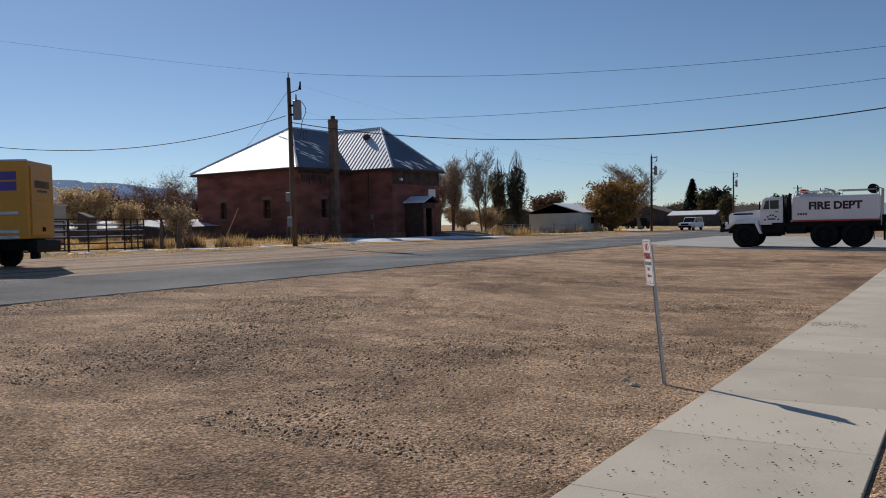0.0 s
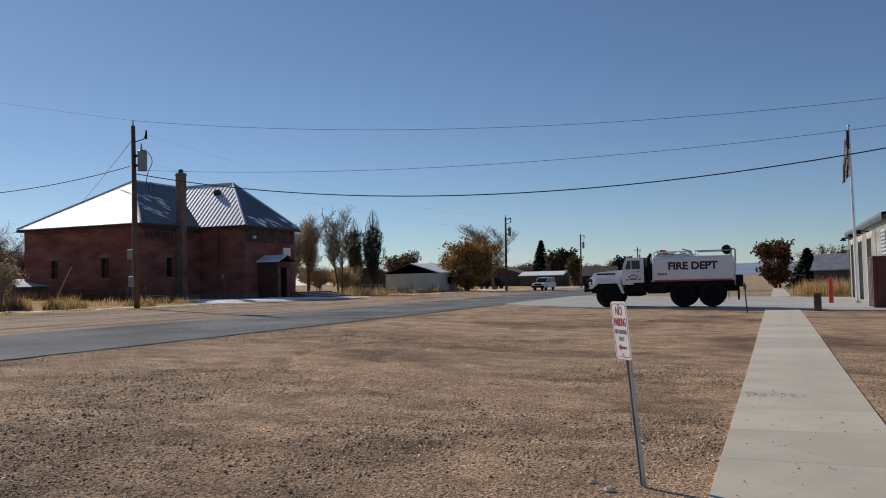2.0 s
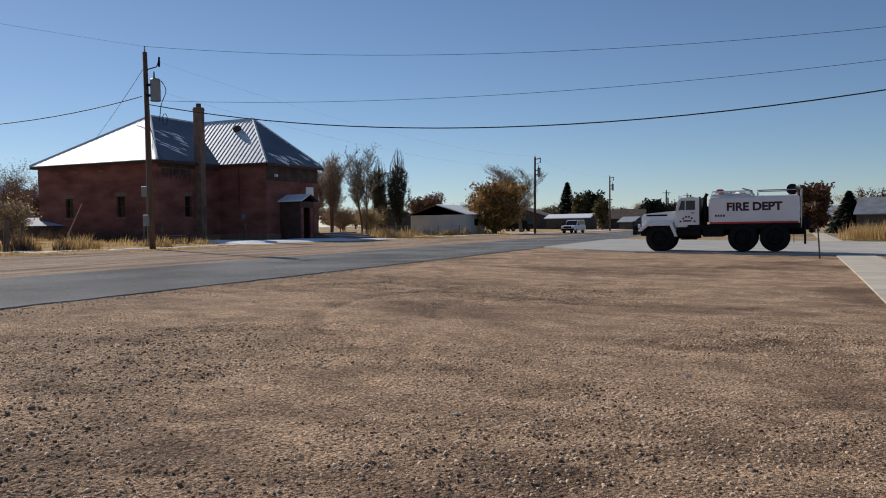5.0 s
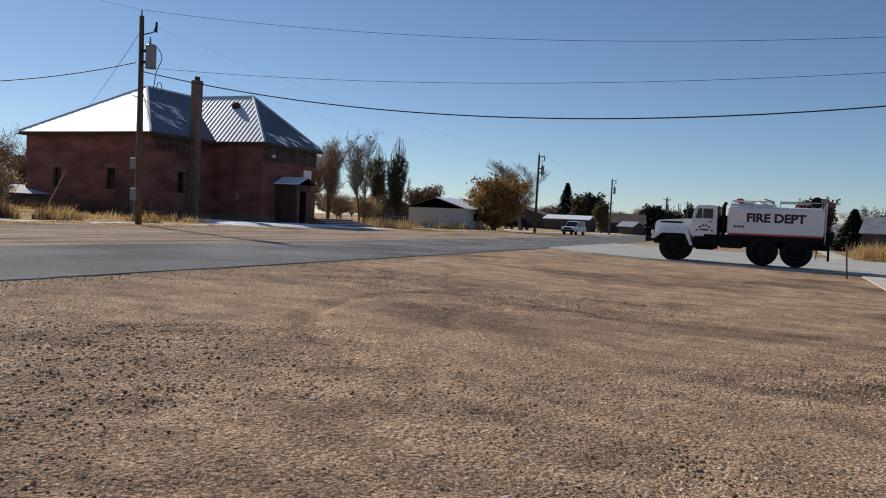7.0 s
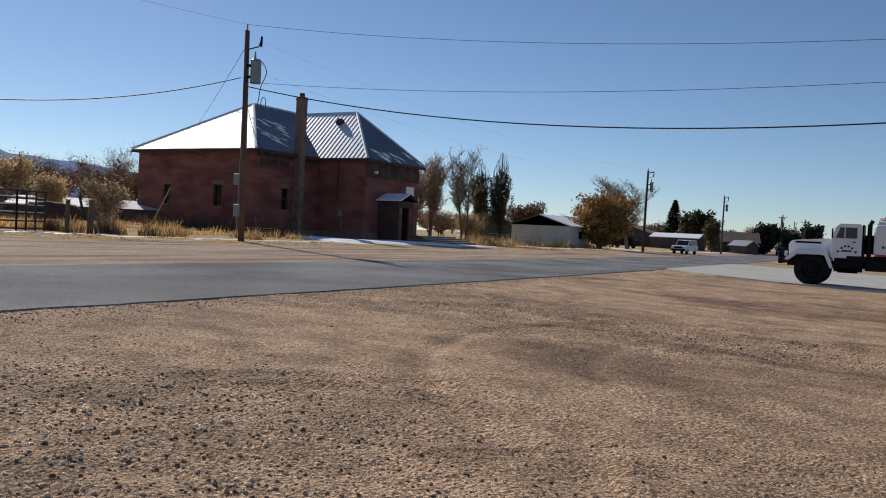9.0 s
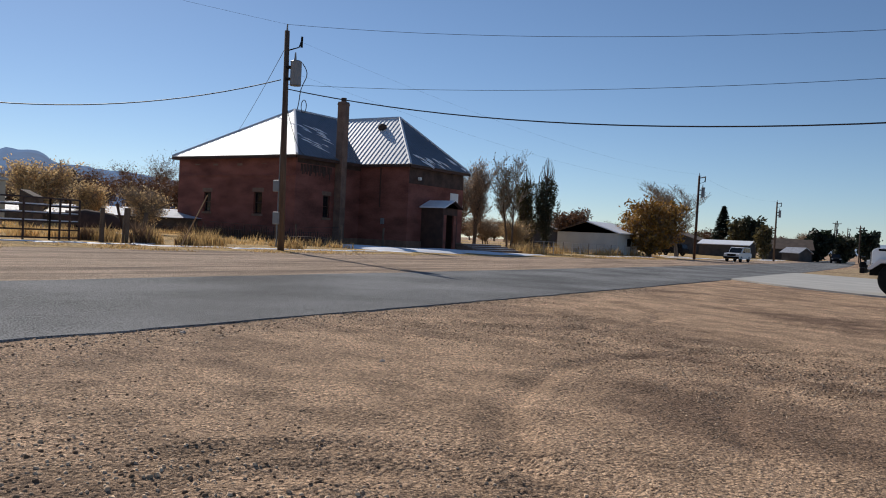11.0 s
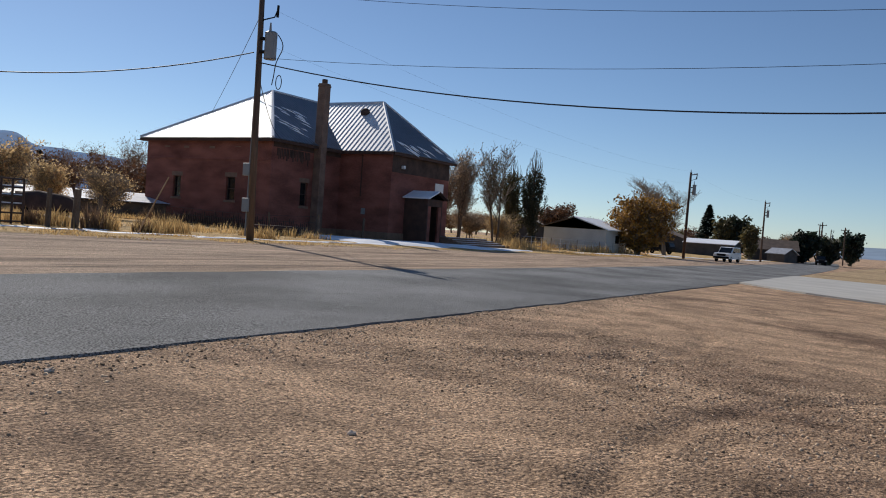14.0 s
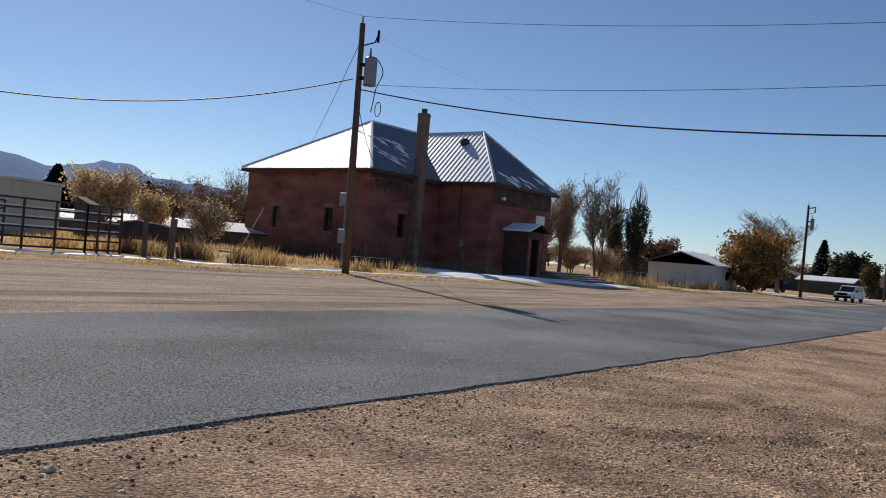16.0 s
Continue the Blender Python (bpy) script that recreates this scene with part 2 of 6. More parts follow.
def mesh_of(bm, name, smooth=False):
    bmesh.ops.recalc_face_normals(bm, faces=bm.faces)
    me = bpy.data.meshes.new(name)
    bm.to_mesh(me)
    bm.free()
    if smooth:
        me.polygons.foreach_set("use_smooth", [True] * len(me.polygons))
    return me


def part(name, bm, material, parent=None, label="", smooth=False):
    me = mesh_of(bm, name, smooth) if isinstance(bm, bmesh.types.BMesh) else bm
    if not me.materials:
        me.materials.append(material)
    ob = new(name, me)
    if parent is not None:
        ob.parent = parent
    if label:
        tagged(ob, label)
    return ob


def thing(name, m, label, category, group="", kind=""):
    ob = new(name)
    ob.matrix_world = m
    return tagged(ob, label, category, group, kind)


def box(x0, y0, z0, x1, y1, z1, bevel=0.0, bm=None, seg=1):
    bm = bm or bmesh.new()
    made = bmesh.ops.create_cube(bm, size=1.0, matrix=Matrix.Translation(((x0 + x1) / 2, (y0 + y1) / 2, (z0 + z1) / 2)) @ Matrix.Diagonal((x1 - x0, y1 - y0, z1 - z0, 1)))
    if bevel:
        edges = list({e for v in made["verts"] for e in v.link_edges})
        bmesh.ops.bevel(bm, geom=edges, offset=bevel, segments=seg, affect="EDGES", profile=0.5)
    return bm


def tube(p0, p1, r0, r1=None, seg=8, bm=None, caps=True):
    bm = bm or bmesh.new()
    a, b = Vector(p0), Vector(p1)
    r1 = r0 if r1 is None else r1
    d = b - a
    q = d.to_track_quat("Z", "Y").to_matrix()
    lo, hi = [], []
    for i in range(seg):
        w = 2 * math.pi * i / seg
        o = q @ Vector((math.cos(w), math.sin(w), 0))
        lo.append(bm.verts.new(a + o * r0))
        hi.append(bm.verts.new(b + o * r1))
    for i in range(seg):
        j = (i + 1) % seg
        bm.faces.new((lo[i], lo[j], hi[j], hi[i]))
    if caps:
        bm.faces.new(lo[::-1])
        bm.faces.new(hi)
    return bm


def bent_tube(points, r, seg=6, bm=None):
    """One continuous round bar along a run of points."""
    bm = bm or bmesh.new()
    pts = [Vector(p) for p in points]
    rings = []
    for i, p in enumerate(pts):
        d = (pts[min(i + 1, len(pts) - 1)] - pts[max(i - 1, 0)]).normalized()
        u = d.cross(Vector((0, 0, 1)) if abs(d.z) < 0.9 else Vector((0, 1, 0))).normalized()
        w = u.cross(d)
        rings.append([bm.verts.new(p + (u * math.cos(2 * math.pi * k / seg) + w * math.sin(2 * math.pi * k / seg)) * r) for k in range(seg)])
    for a, b in zip(rings, rings[1:]):
        for k in range(seg):
            bm.faces.new((a[k], a[(k + 1) % seg], b[(k + 1) % seg], b[k]))
    bm.faces.new(rings[0])
    bm.faces.new(rings[-1][::-1])
    return bm


def prism(outline, y0, y1, bevel=0.0, bm=None):
    """A side outline in x and z, given thickness from y0 to y1."""
    bm = bm or bmesh.new()
    a = [bm.verts.new((x, y0, z)) for x, z in outline]
    b = [bm.verts.new((x, y1, z)) for x, z in outline]
    fs = [bm.faces.new(a), bm.faces.new(b[::-1])]
    for i in range(len(a)):
        j = (i + 1) % len(a)
        fs.append(bm.faces.new((a[j], a[i], b[i], b[j])))
    if bevel:
        edges = list({e for f in fs for e in f.edges})
        bmesh.ops.bevel(bm, geom=edges, offset=bevel, segments=2, affect="EDGES", profile=0.5)
    return bm


def sheet(outline, lift, thick=0.0, bm=None):
    """A flat piece that follows the ground, from an outline in x and y."""
    bm = bm or bmesh.new()
    top = [bm.verts.new((x, y, gz(x, y) + lift)) for x, y in outline]
    bm.faces.new(top)
    if thick:
        low = [bm.verts.new((x, y, gz(x, y) + lift - thick)) for x, y in outline]
        for i in range(len(top)):
            j = (i + 1) % len(top)
            bm.faces.new((top[i], low[i], low[j], top[j]))
    return bm


def raw(name, verts, faces):
    me = bpy.data.meshes.new(name)
    me.from_pydata(verts, [], faces)
    me.update()
    return me


def text_mesh(body, size, depth=0.002, bold=0.0):
    c = bpy.data.curves.new("text", "FONT")
    c.body, c.size, c.extrude, c.align_x, c.align_y, c.offset = body, size, depth, "CENTER", "CENTER", bold
    ob = bpy.data.objects.new("text", c)
    scene.collection.objects.link(ob)
    me = bpy.data.meshes.new_from_object(ob.evaluated_get(bpy.context.evaluated_depsgraph_get()))
    bpy.data.objects.remove(ob)
    return me


# ---- ground, road, walks ----
def axis(parts):
    out = []
    for a, b, step in parts:
        k = max(1, round((b - a) / step))
        out += [a + (b - a) * i / k for i in range(k)]
    return out + [parts[-1][1]]


def rut(x, y, cx, cy, r, half):
    """A shallow wheel groove along part of a circle."""
    d = math.hypot(x - cx, y - cy) - r
    return (-0.035 * math.exp(-(d / 0.14) ** 2) + 0.016 * math.exp(-((abs(d) - 0.24) / 0.1) ** 2)) * half


def lot_height(x, y):
    if x > 0.33:
        return 0.045 * max(0.0, (1.8 - x) / 1.4)
    inside = max(0.0, min(1.0, (x + 15.2) / 1.2)) * max(0.0, min(1.0, (-1.25 - x) / 0.5)) * max(0.0, min(1.0, (43.5 - y) / 2))
    n1 = noise.noise((x * 0.55, y * 0.55, 0.0)) * 0.035
    n2 = noise.noise((x * 2.1, y * 2.1, 5.0)) * 0.02
    rough = max(0.0, min(1.0, 0.45 + 1.6 * noise.noise((x * 0.3, y * 0.22, 4.0)) + (0.35 if x < -7 and y < 13 else 0.0)))
    n3 = noise.noise((x * 2.9, y * 4.4, 9.0)) * (0.006 + 0.034 * rough) + noise.noise((x * 8.0, y * 9.0, 19.0)) * 0.02 * rough
    g = rut(x, y, -8.6, 12.2, 1.9, 1.0 if y > 12.4 else 0.2) + rut(x, y, -8.6, 12.2, 1.35, 0.7 if x < -8.2 else 0.2)
    g += rut(x, y, -4.0, 18.0, 6.2, 1.0 if x < -6 else 0.2) + rut(x, y, -4.0, 18.0, 4.4, 0.8 if x < -5 else 0.0)
    g += rut(x, y, -16.0, 24.0, 4.6, 1.0 if x > -14 else 0.0) + rut(x, y, -16.0, 24.0, 3.1, 0.8 if x > -14 else 0.0)
    return (n1 + n2 + n3 + g) * inside


xs = axis([(-3200, -400, 700), (-400, -80, 80), (-80, -16, 8), (-16, 2, 0.11), (2, 25, 4), (25, 400, 90), (400, 3200, 700)])
ys = axis([(-600, -25, 100), (-25, 2, 3), (2, 24, 0.11), (24, 36, 0.25), (36, 60, 1.5), (60, 170, 10), (170, 400, 60), (400, 4200, 950)])
verts = [(x, y, gz(x, y) + (lot_height(x, y) if -16 < x < 2 and 2 < y < 44 else 0.0)) for y in ys for x in xs]
nx = len(xs)
faces = [(j * nx + i, j * nx + i + 1, (j + 1) * nx + i + 1, (j + 1) * nx + i) for j in range(len(ys) - 1) for i in range(nx - 1)]
ground_me = raw("ground", verts, faces)
ground_me.polygons.foreach_set("use_smooth", [True] * len(faces))
ground = part("ground", ground_me, M_DIRT)
tagged(ground, "tan packed dirt lot strewn with loose gravel and wheel ruts", "ground", kind="structure")


def near_edge(y):
    return -14.35 - 0.028 * y - 0.00018 * y * y + 0.12 * noise.noise((y * 0.8, 3.0, 0.0)) + 0.05 * noise.noise((y * 3.1, 8.0, 0.0))


def far_edge(y):
    return -20.2 - 0.055 * y - 0.00008 * y * y + 0.15 * noise.noise((y * 0.5, 13.0, 0.0))


def ribbon(y0, y1, step, left, right, lift, cols=4):
    vs, fs = [], []
    k = int((y1 - y0) / step)
    for j in range(k + 1):
        y = y0 + (y1 - y0) * j / k
        a, b = left(y), right(y)
        for i in range(cols + 3):
            f = 0.0 if i == 0 else (1.0 if i == cols + 2 else 0.003 + 0.994 * (i - 1) / cols)
            x = a + (b - a) * f
            vs.append((x, y, gz(x, y) + (lift if 0 < i < cols + 2 else lift - 0.04)))
    c = cols + 3
    for j in range(k):
        for i in range(cols + 2):
            fs.append((j * c + i, j * c + i + 1, (j + 1) * c + i + 1, (j + 1) * c + i))
    return vs, fs


road = part("road", raw("road", *ribbon(-60, 240, 0.4, far_edge, near_edge, 0.024, 6)), M_ASPHALT)
tagged(road, "worn grey asphalt road with ragged edges", "road", kind="structure")
shoulder = part("shoulder", raw("shoulder", *ribbon(-60, 240, 1.0, lambda y: -33.2 - 0.5 * noise.noise((y * 0.4, 1, 0)) + min(0, 0.02 * (60 - y)), lambda y: far_edge(y) + 0.3, 0.015, 3)), M_SHOULDER)
tagged(shoulder, "bare dirt road shoulder with tyre tracks", "shoulder", kind="structure")
yard = part("yard_ground", raw("yard_ground", *ribbon(-60, 240, 4.0, lambda y: -170.0, lambda y: -32.9 + min(0, 0.02 * (60 - y)), 0.025, 8)), M_YARD)
tagged(yard, "rough yard of short dry yellow grass", "ground", kind="structure")
fv, ff = ribbon(74, 170, 8.0, lambda y: -17.5 - 0.04 * (y - 74), lambda y: 25.0, 0.02, 5)
gv, gf = ribbon(170, 900, 73.0, lambda y: -21.3, lambda y: 25.0, 0.02, 1)
field = part("field", raw("field", fv + gv, ff + [tuple(k + len(fv) for k in f) for f in gf]), M_FIELD)
tagged(field, "flat straw-coloured field of dry grass", "field", kind="structure")

# the concrete apron is a slab a little above the dirt
apron = part("apron", sheet([(-16.2, 50.2), (-13.0, 46.6), (-10.0, 44.6), (-4.0, 44.1), (4.75, 44.1), (4.75, 73), (-17.4, 74)], 0.07, 0.2), M_APRON)
tagged(apron, "pale concrete apron slab before the fire hall", "pavement", kind="structure")

walkway = new("sidewalk")
tagged(walkway, "pale concrete sidewalk of square scored slabs", "pavement", kind="structure")


def slab_mesh(y0, y1):
    bm = box(-1.22, y0 + 0.0015, -0.1, 0.31, y1 - 0.0015, 0.06)
    top = [e for e in bm.edges if all(v.co.z > 0 for v in e.verts)]
    bmesh.ops.bevel(bm, geom=top, offset=0.005, segments=2, affect="EDGES", profile=0.5)
    return mesh_of(bm, "slab")


slab = slab_mesh(0, 1.53)
slab.materials.append(M_CONC)
for i in range(33):
    y = -6.2 + i * 1.53
    s = new("slab", slab)
    s.matrix_world = Matrix.Translation((0, y, gz(0, y))) @ Matrix.Rotation((gz(0, y + 1.53) - gz(0, y)) / 1.53, 4, "X") @ Matrix.Rotation(0.004, 4, "Y")
    s.parent = walkway
for i in range(38):
    y = 74.5 + i * 1.53
    s = new("slab", slab)
    s.matrix_world = Matrix.Translation((0.1, y, gz(0, y))) @ Matrix.Rotation((gz(0, y + 1.53) - gz(0, y)) / 1.53, 4, "X")
    s.parent = walkway

# ---- mountains ----
def ridge_line(name, pts, base, label, material):
    bm = bmesh.new()
    prev = None
    for k, (x, y, z) in enumerate(pts):
        for j in range(6):
            nxt = pts[min(k + 1, len(pts) - 1)]
            f = j / 6
            px, py, pz = x + (nxt[0] - x) * f, y + (nxt[1] - y) * f, z + (nxt[2] - z) * f
            pz += 14 * noise.noise((px * 0.01, py * 0.01, 0)) + 6 * noise.noise((px * 0.04, py * 0.04, 0))
            col = []
            for s in range(6):
                q = s / 5
                w = 1 + 0.5 * (1 - q) * -0.6
                col.append(bm.verts.new((px * w + 60 * noise.noise((px * 0.01, py * 0.01, q * 3)), py * w, base + (pz - base) * q ** 0.8)))
            if prev:
                for s in range(5):
                    bm.faces.new((prev[s], col[s], col[s + 1], prev[s + 1]))
            prev = col
            if k == len(pts) - 1:
                break
    return tagged(part(name, bm, material, smooth=True), label, "mountain", kind="structure")


ridge_line("backdrop_mountain", [(-2950, 200, 260), (-2900, 700, 270), (-2790, 1130, 240), (-2705, 1330, 190), (-2652, 1435, 200), (-2623, 1486, 226), (-2590, 1540, 212), (-2563, 1588, 197), (-2500, 1690, 178), (-2408, 1787, 170), (-2285, 1942, 138), (-2150, 2100, 90), (-1900, 2350, 40)], -5, "distant mountain range dusted with snow, tinted hazy blue", M_HILL)
ridge_line("backdrop_hill", [(-900, 2900, 6), (-500, 3000, 22), (-73, 3050, 46), (300, 3000, 34), (900, 2800, 10)], -5, "low hill on the horizon, tinted pale blue as by haze", M_FARHILL)

# ---- brick building ----
EAVE = 6.83


def wall_with_holes(axis_is_x, fixed, a0, a1, z0, z1, holes, thick, material, parent, name):
    """A wall along x or y with rectangular openings cut through its thickness."""
    cuts = sorted({a0, a1, *[h[0] for h in holes], *[h[1] for h in holes]})
    zs = sorted({z0, z1, *[h[2] for h in holes], *[h[3] for h in holes]})
    bm = bmesh.new()
    for i in range(len(cuts) - 1):
        for j in range(len(zs) - 1):
            ca, cz = (cuts[i] + cuts[i + 1]) / 2, (zs[j] + zs[j + 1]) / 2
            if any(h[0] < ca < h[1] and h[2] < cz < h[3] for h in holes):
                continue
            if axis_is_x:
                box(cuts[i], min(fixed, fixed + thick), zs[j], cuts[i + 1], max(fixed, fixed + thick), zs[j + 1], bm=bm)
            else:
                box(min(fixed, fixed + thick), cuts[i], zs[j], max(fixed, fixed + thick), cuts[i + 1], zs[j + 1], bm=bm)
    bmesh.ops.remove_doubles(bm, verts=bm.verts, dist=0.001)
    inner = [f for f in bm.faces if sum(1 for g in bm.faces if g is not f and (g.calc_center_median() - f.calc_center_median()).length < 1e-4)]
    bmesh.ops.delete(bm, geom=inner, context="FACES")
    return part(name, bm, material, parent)


def sash(parent, axis_is_x, fixed, a0, a1, z0, z1, inward):
    """A window set in the wall's opening: frame, pane, sill and lintel."""
    w = new("window")
    w.parent = parent

    def b(p, q, lo, hi, d0, d1, nm, m):
        bm = box(p, fixed + d0, lo, q, fixed + d1, hi, 0.01) if axis_is_x else box(fixed + min(d0, d1), p, lo, fixed + max(d0, d1), q, hi, 0.01)
        part(nm, bm, m, w)
    b(a0, a1, z0, z1, 0.2 * inward, 0.23 * inward, "pane", M_GLASS)
    for p, q, lo, hi in ((a0, a0 + 0.07, z0, z1), (a1 - 0.07, a1, z0, z1), (a0, a1, z1 - 0.07, z1), (a0, a1, z0, z0 + 0.07), (a0, a1, (z0 + z1) / 2 - 0.03, (z0 + z1) / 2 + 0.03)):
        b(p, q, lo, hi, 0.14 * inward, 0.2 * inward, "frame", M_DARKWOOD)
    b(a0 - 0.12, a1 + 0.12, z0 - 0.16, z0, -0.06 * inward, 0.2 * inward, "sill", M_STONE)
    b(a0 - 0.15, a1 + 0.15, z1, z1 + 0.3, -0.012 * inward, 0.2 * inward, "lintel", M_STONE)


bld = thing("brick_building", Matrix(), "old two-storey red brick building with a metal hip roof, paler on two slopes", "building")
S, E, W0, N0 = 53.1, -47.15, -59.5, 72.3
S2, E2, N2 = 60.4, -42.5, 68.3
B0 = 0.35
wins_s = [(-56.55, -55.75, 2.65, 4.15), (-51.2, -50.35, 2.6, 4.2)]
wins_e = [(56.15, 56.9, 2.55, 4.2)]
wall_with_holes(True, S, W0, E, B0, EAVE, wins_s, 0.4, M_BRICK, bld, "wall")
wall_with_holes(False, E, S + 0.4, S2 + 0.3, B0, EAVE, wins_e, -0.4, M_BRICK, bld, "wall")
wall_with_holes(True, S2, E, E2, B0, EAVE, [], 0.4, M_BRICK, bld, "wall")
wall_with_holes(False, E2, S2 + 0.4, N2, B0, EAVE, [(62.6, 63.7, 1.2, 3.3)], -0.4, M_BRICK, bld, "wall")
wall_with_holes(True, N2, E - 0.5, E2 - 0.4, B0, EAVE, [], -0.4, M_BRICK, bld, "wall")
wall_with_holes(False, E, N2, N0, B0, EAVE, [], -0.4, M_BRICK, bld, "wall")
wall_with_holes(True, N0, W0, E - 0.4, B0, EAVE, [], -0.4, M_BRICK, bld, "wall")
wall_with_holes(False, W0, S + 0.4, N0 - 0.4, B0, EAVE, [], 0.4, M_BRICK, bld, "wall")
for a in wins_s:
    sash(bld, True, S, *a, 1)
for a in wins_e:
    sash(bld, False, E, *a, -1)
# darker bands below the eaves, stains, and courses a little proud of the wall
part("frieze", box(E2 + 0.003, S2 + 0.05, 5.45, E2 + 0.03, N2 - 0.05, EAVE - 0.05), M_UMBER, bld, "dark band under the eaves")
part("frieze", box(E + 0.003, S + 0.15, 6.35, E + 0.03, S2 - 0.02, EAVE - 0.05), M_UMBER, bld)
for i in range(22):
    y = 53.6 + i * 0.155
    part("stain_board", box(E + 0.004, y, 5.35 + random.uniform(0, 0.5), E + 0.035, y + random.uniform(0.05, 0.12), 6.3), M_UMBER, bld)
part("string_course", box(W0 + 0.3, S - 0.05, 5.35, E - 0.2, S, 5.47, 0.01), M_BRICK, bld)
for x in (-55.6, -50.5, -53.0, -57.6):
    part("tie_plate", box(x, S - 0.03, 6.2 + random.uniform(-0.1, 0.1), x + 0.5, S - 0.002, 6.3), M_STONE, bld)
part("foundation", box(W0 - 0.08, S - 0.08, B0 - 0.2, E + 0.08, N0, B0 + 0.75, 0.03), M_STONE, bld)
part("foundation", box(E, S2 - 0.08, B0 - 0.2, E2 + 0.08, N2 + 0.08, B0 + 0.75, 0.03), M_STONE, bld)


def roof_face(corners, material, spacing, run, parent):
    """A pitched roof face of metal sheet with raised ribs running up the slope."""
    c = [Vector(p) for p in corners]
    bm = bmesh.new()
    n = (c[1] - c[0]).cross(c[2] - c[0]).normalized()
    if n.z < 0:
        n = -n
    lo = [bm.verts.new(p) for p in c]
    hi = [bm.verts.new(p + n * 0.05) for p in c]
    bm.faces.new(lo)
    bm.faces.new(hi)
    for i in range(len(c)):
        j = (i + 1) % len(c)
        bm.faces.new((lo[i], lo[j], hi[j], hi[i]))
    face = part("roof_face", bm, material, parent)
    e = (c[1] - c[0])
    length = e.length
    e.normalize()
    up = n.cross(e)
    if up.z < 0:
        up = -up
    k = int(length / spacing)
    poly = [((p - c[0]).dot(e), (p - c[0]).dot(up)) for p in c]
    for i in range(k + 1):
        s = (i + 0.5) * length / (k + 1)
        top = 0.0
        for q in range(len(poly)):
            (s0, h0), (s1, h1) = poly[q], poly[(q + 1) % len(poly)]
            if (s0 - s) * (s1 - s) < 0:
                top = max(top, h0 + (h1 - h0) * (s - s0) / (s1 - s0))
        if top < 0.25:
            continue
        b = bmesh.new()
        r = 0.06
        ring = []
        for h in (0.0, top - 0.03):
            o = c[0] + e * s + up * h + n * 0.05
            ring.append([b.verts.new(o + e * d + n * g) for d, g in ((-r, 0), (-r * 0.6, 0.028), (r * 0.6, 0.028), (r, 0))])
        for q in range(3):
            b.faces.new((ring[0][q], ring[0][q + 1], ring[1][q + 1], ring[1][q]))
        b.faces.new(ring[0])
        b.faces.new(ring[1])
        part("rib", b, material, face)
    return face


roof = part("roof", box(W0 + 0.4, S + 0.4, EAVE - 0.12, E - 0.4, N0 - 0.4, EAVE - 0.02), M_OLDWOOD, bld, "corrugated metal hip roof with two paler slopes")
e0, e1, e2, e3 = -59.9, -46.75, 52.7, 72.7
rx = (e0 + e1) / 2
ZR = 11.2
A0, A1 = (rx, e2 + 6.6, ZR), (rx, e3 - 6.6, ZR)
# the -y slopes and the caps take the paler sheet, the rest the darker
roof_face([(e0, e2, EAVE), (e1, e2, EAVE), A0], M_PALEROOF, 0.3, 0, roof)
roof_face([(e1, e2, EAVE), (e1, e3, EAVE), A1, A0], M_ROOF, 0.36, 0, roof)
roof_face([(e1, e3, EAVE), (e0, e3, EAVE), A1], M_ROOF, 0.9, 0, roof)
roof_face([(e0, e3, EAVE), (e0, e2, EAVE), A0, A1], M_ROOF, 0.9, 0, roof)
f0, f1, fx = 60.0, 68.7, -42.1
fy = (f0 + f1) / 2
ZR2 = 11.02
R1 = (fx - 4.35, fy, ZR2)
R0 = (rx + 0.2, fy, ZR2)
roof_face([(e1 - 6.2, f0, EAVE), (fx, f0, EAVE), R1, R0], M_PALEROOF, 0.42, 0, roof)
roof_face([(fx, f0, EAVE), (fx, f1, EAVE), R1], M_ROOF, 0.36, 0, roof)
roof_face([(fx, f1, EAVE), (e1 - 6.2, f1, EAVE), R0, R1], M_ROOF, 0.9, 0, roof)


def hip_cap(a, b):
    part("hip_cap", tube(Vector(a) + Vector((0, 0, 0.06)), Vector(b) + Vector((0, 0, 0.06)), 0.11, 0.11, 6), M_PALEROOF, roof)


hip_cap((e0, e2, EAVE), A0)
hip_cap((e1, e2, EAVE), A0)
hip_cap(A0, A1)
hip_cap((fx, f0, EAVE), R1)
hip_cap((fx, f1, EAVE), R1)
hip_cap(R0, R1)
for a, b in (((e0, e2), (e1, e2)), ((e1, e2), (e1, f0)), ((e1, f0), (fx, f0)), ((fx, f0), (fx, f1)), ((e0, e2), (e0, e3))):
    d = 0.09
    part("fascia", box(min(a[0], b[0]) - 0.02, min(a[1], b[1]) - 0.02, EAVE - 0.2, max(a[0], b[0]) + 0.02, max(a[1], b[1]) + 0.02, EAVE - 0.005), M_DARKWOOD, roof)
    if a[1] == b[1]:
        part("soffit", box(min(a[0], b[0]), a[1], EAVE - 0.15, max(a[0], b[0]), a[1] + 0.42, EAVE - 0.11), M_DARKWOOD, roof)
    else:
        part("soffit", box(a[0] - 0.42, min(a[1], b[1]), EAVE - 0.15, a[0], max(a[1], b[1]), EAVE - 0.11), M_DARKWOOD, roof)
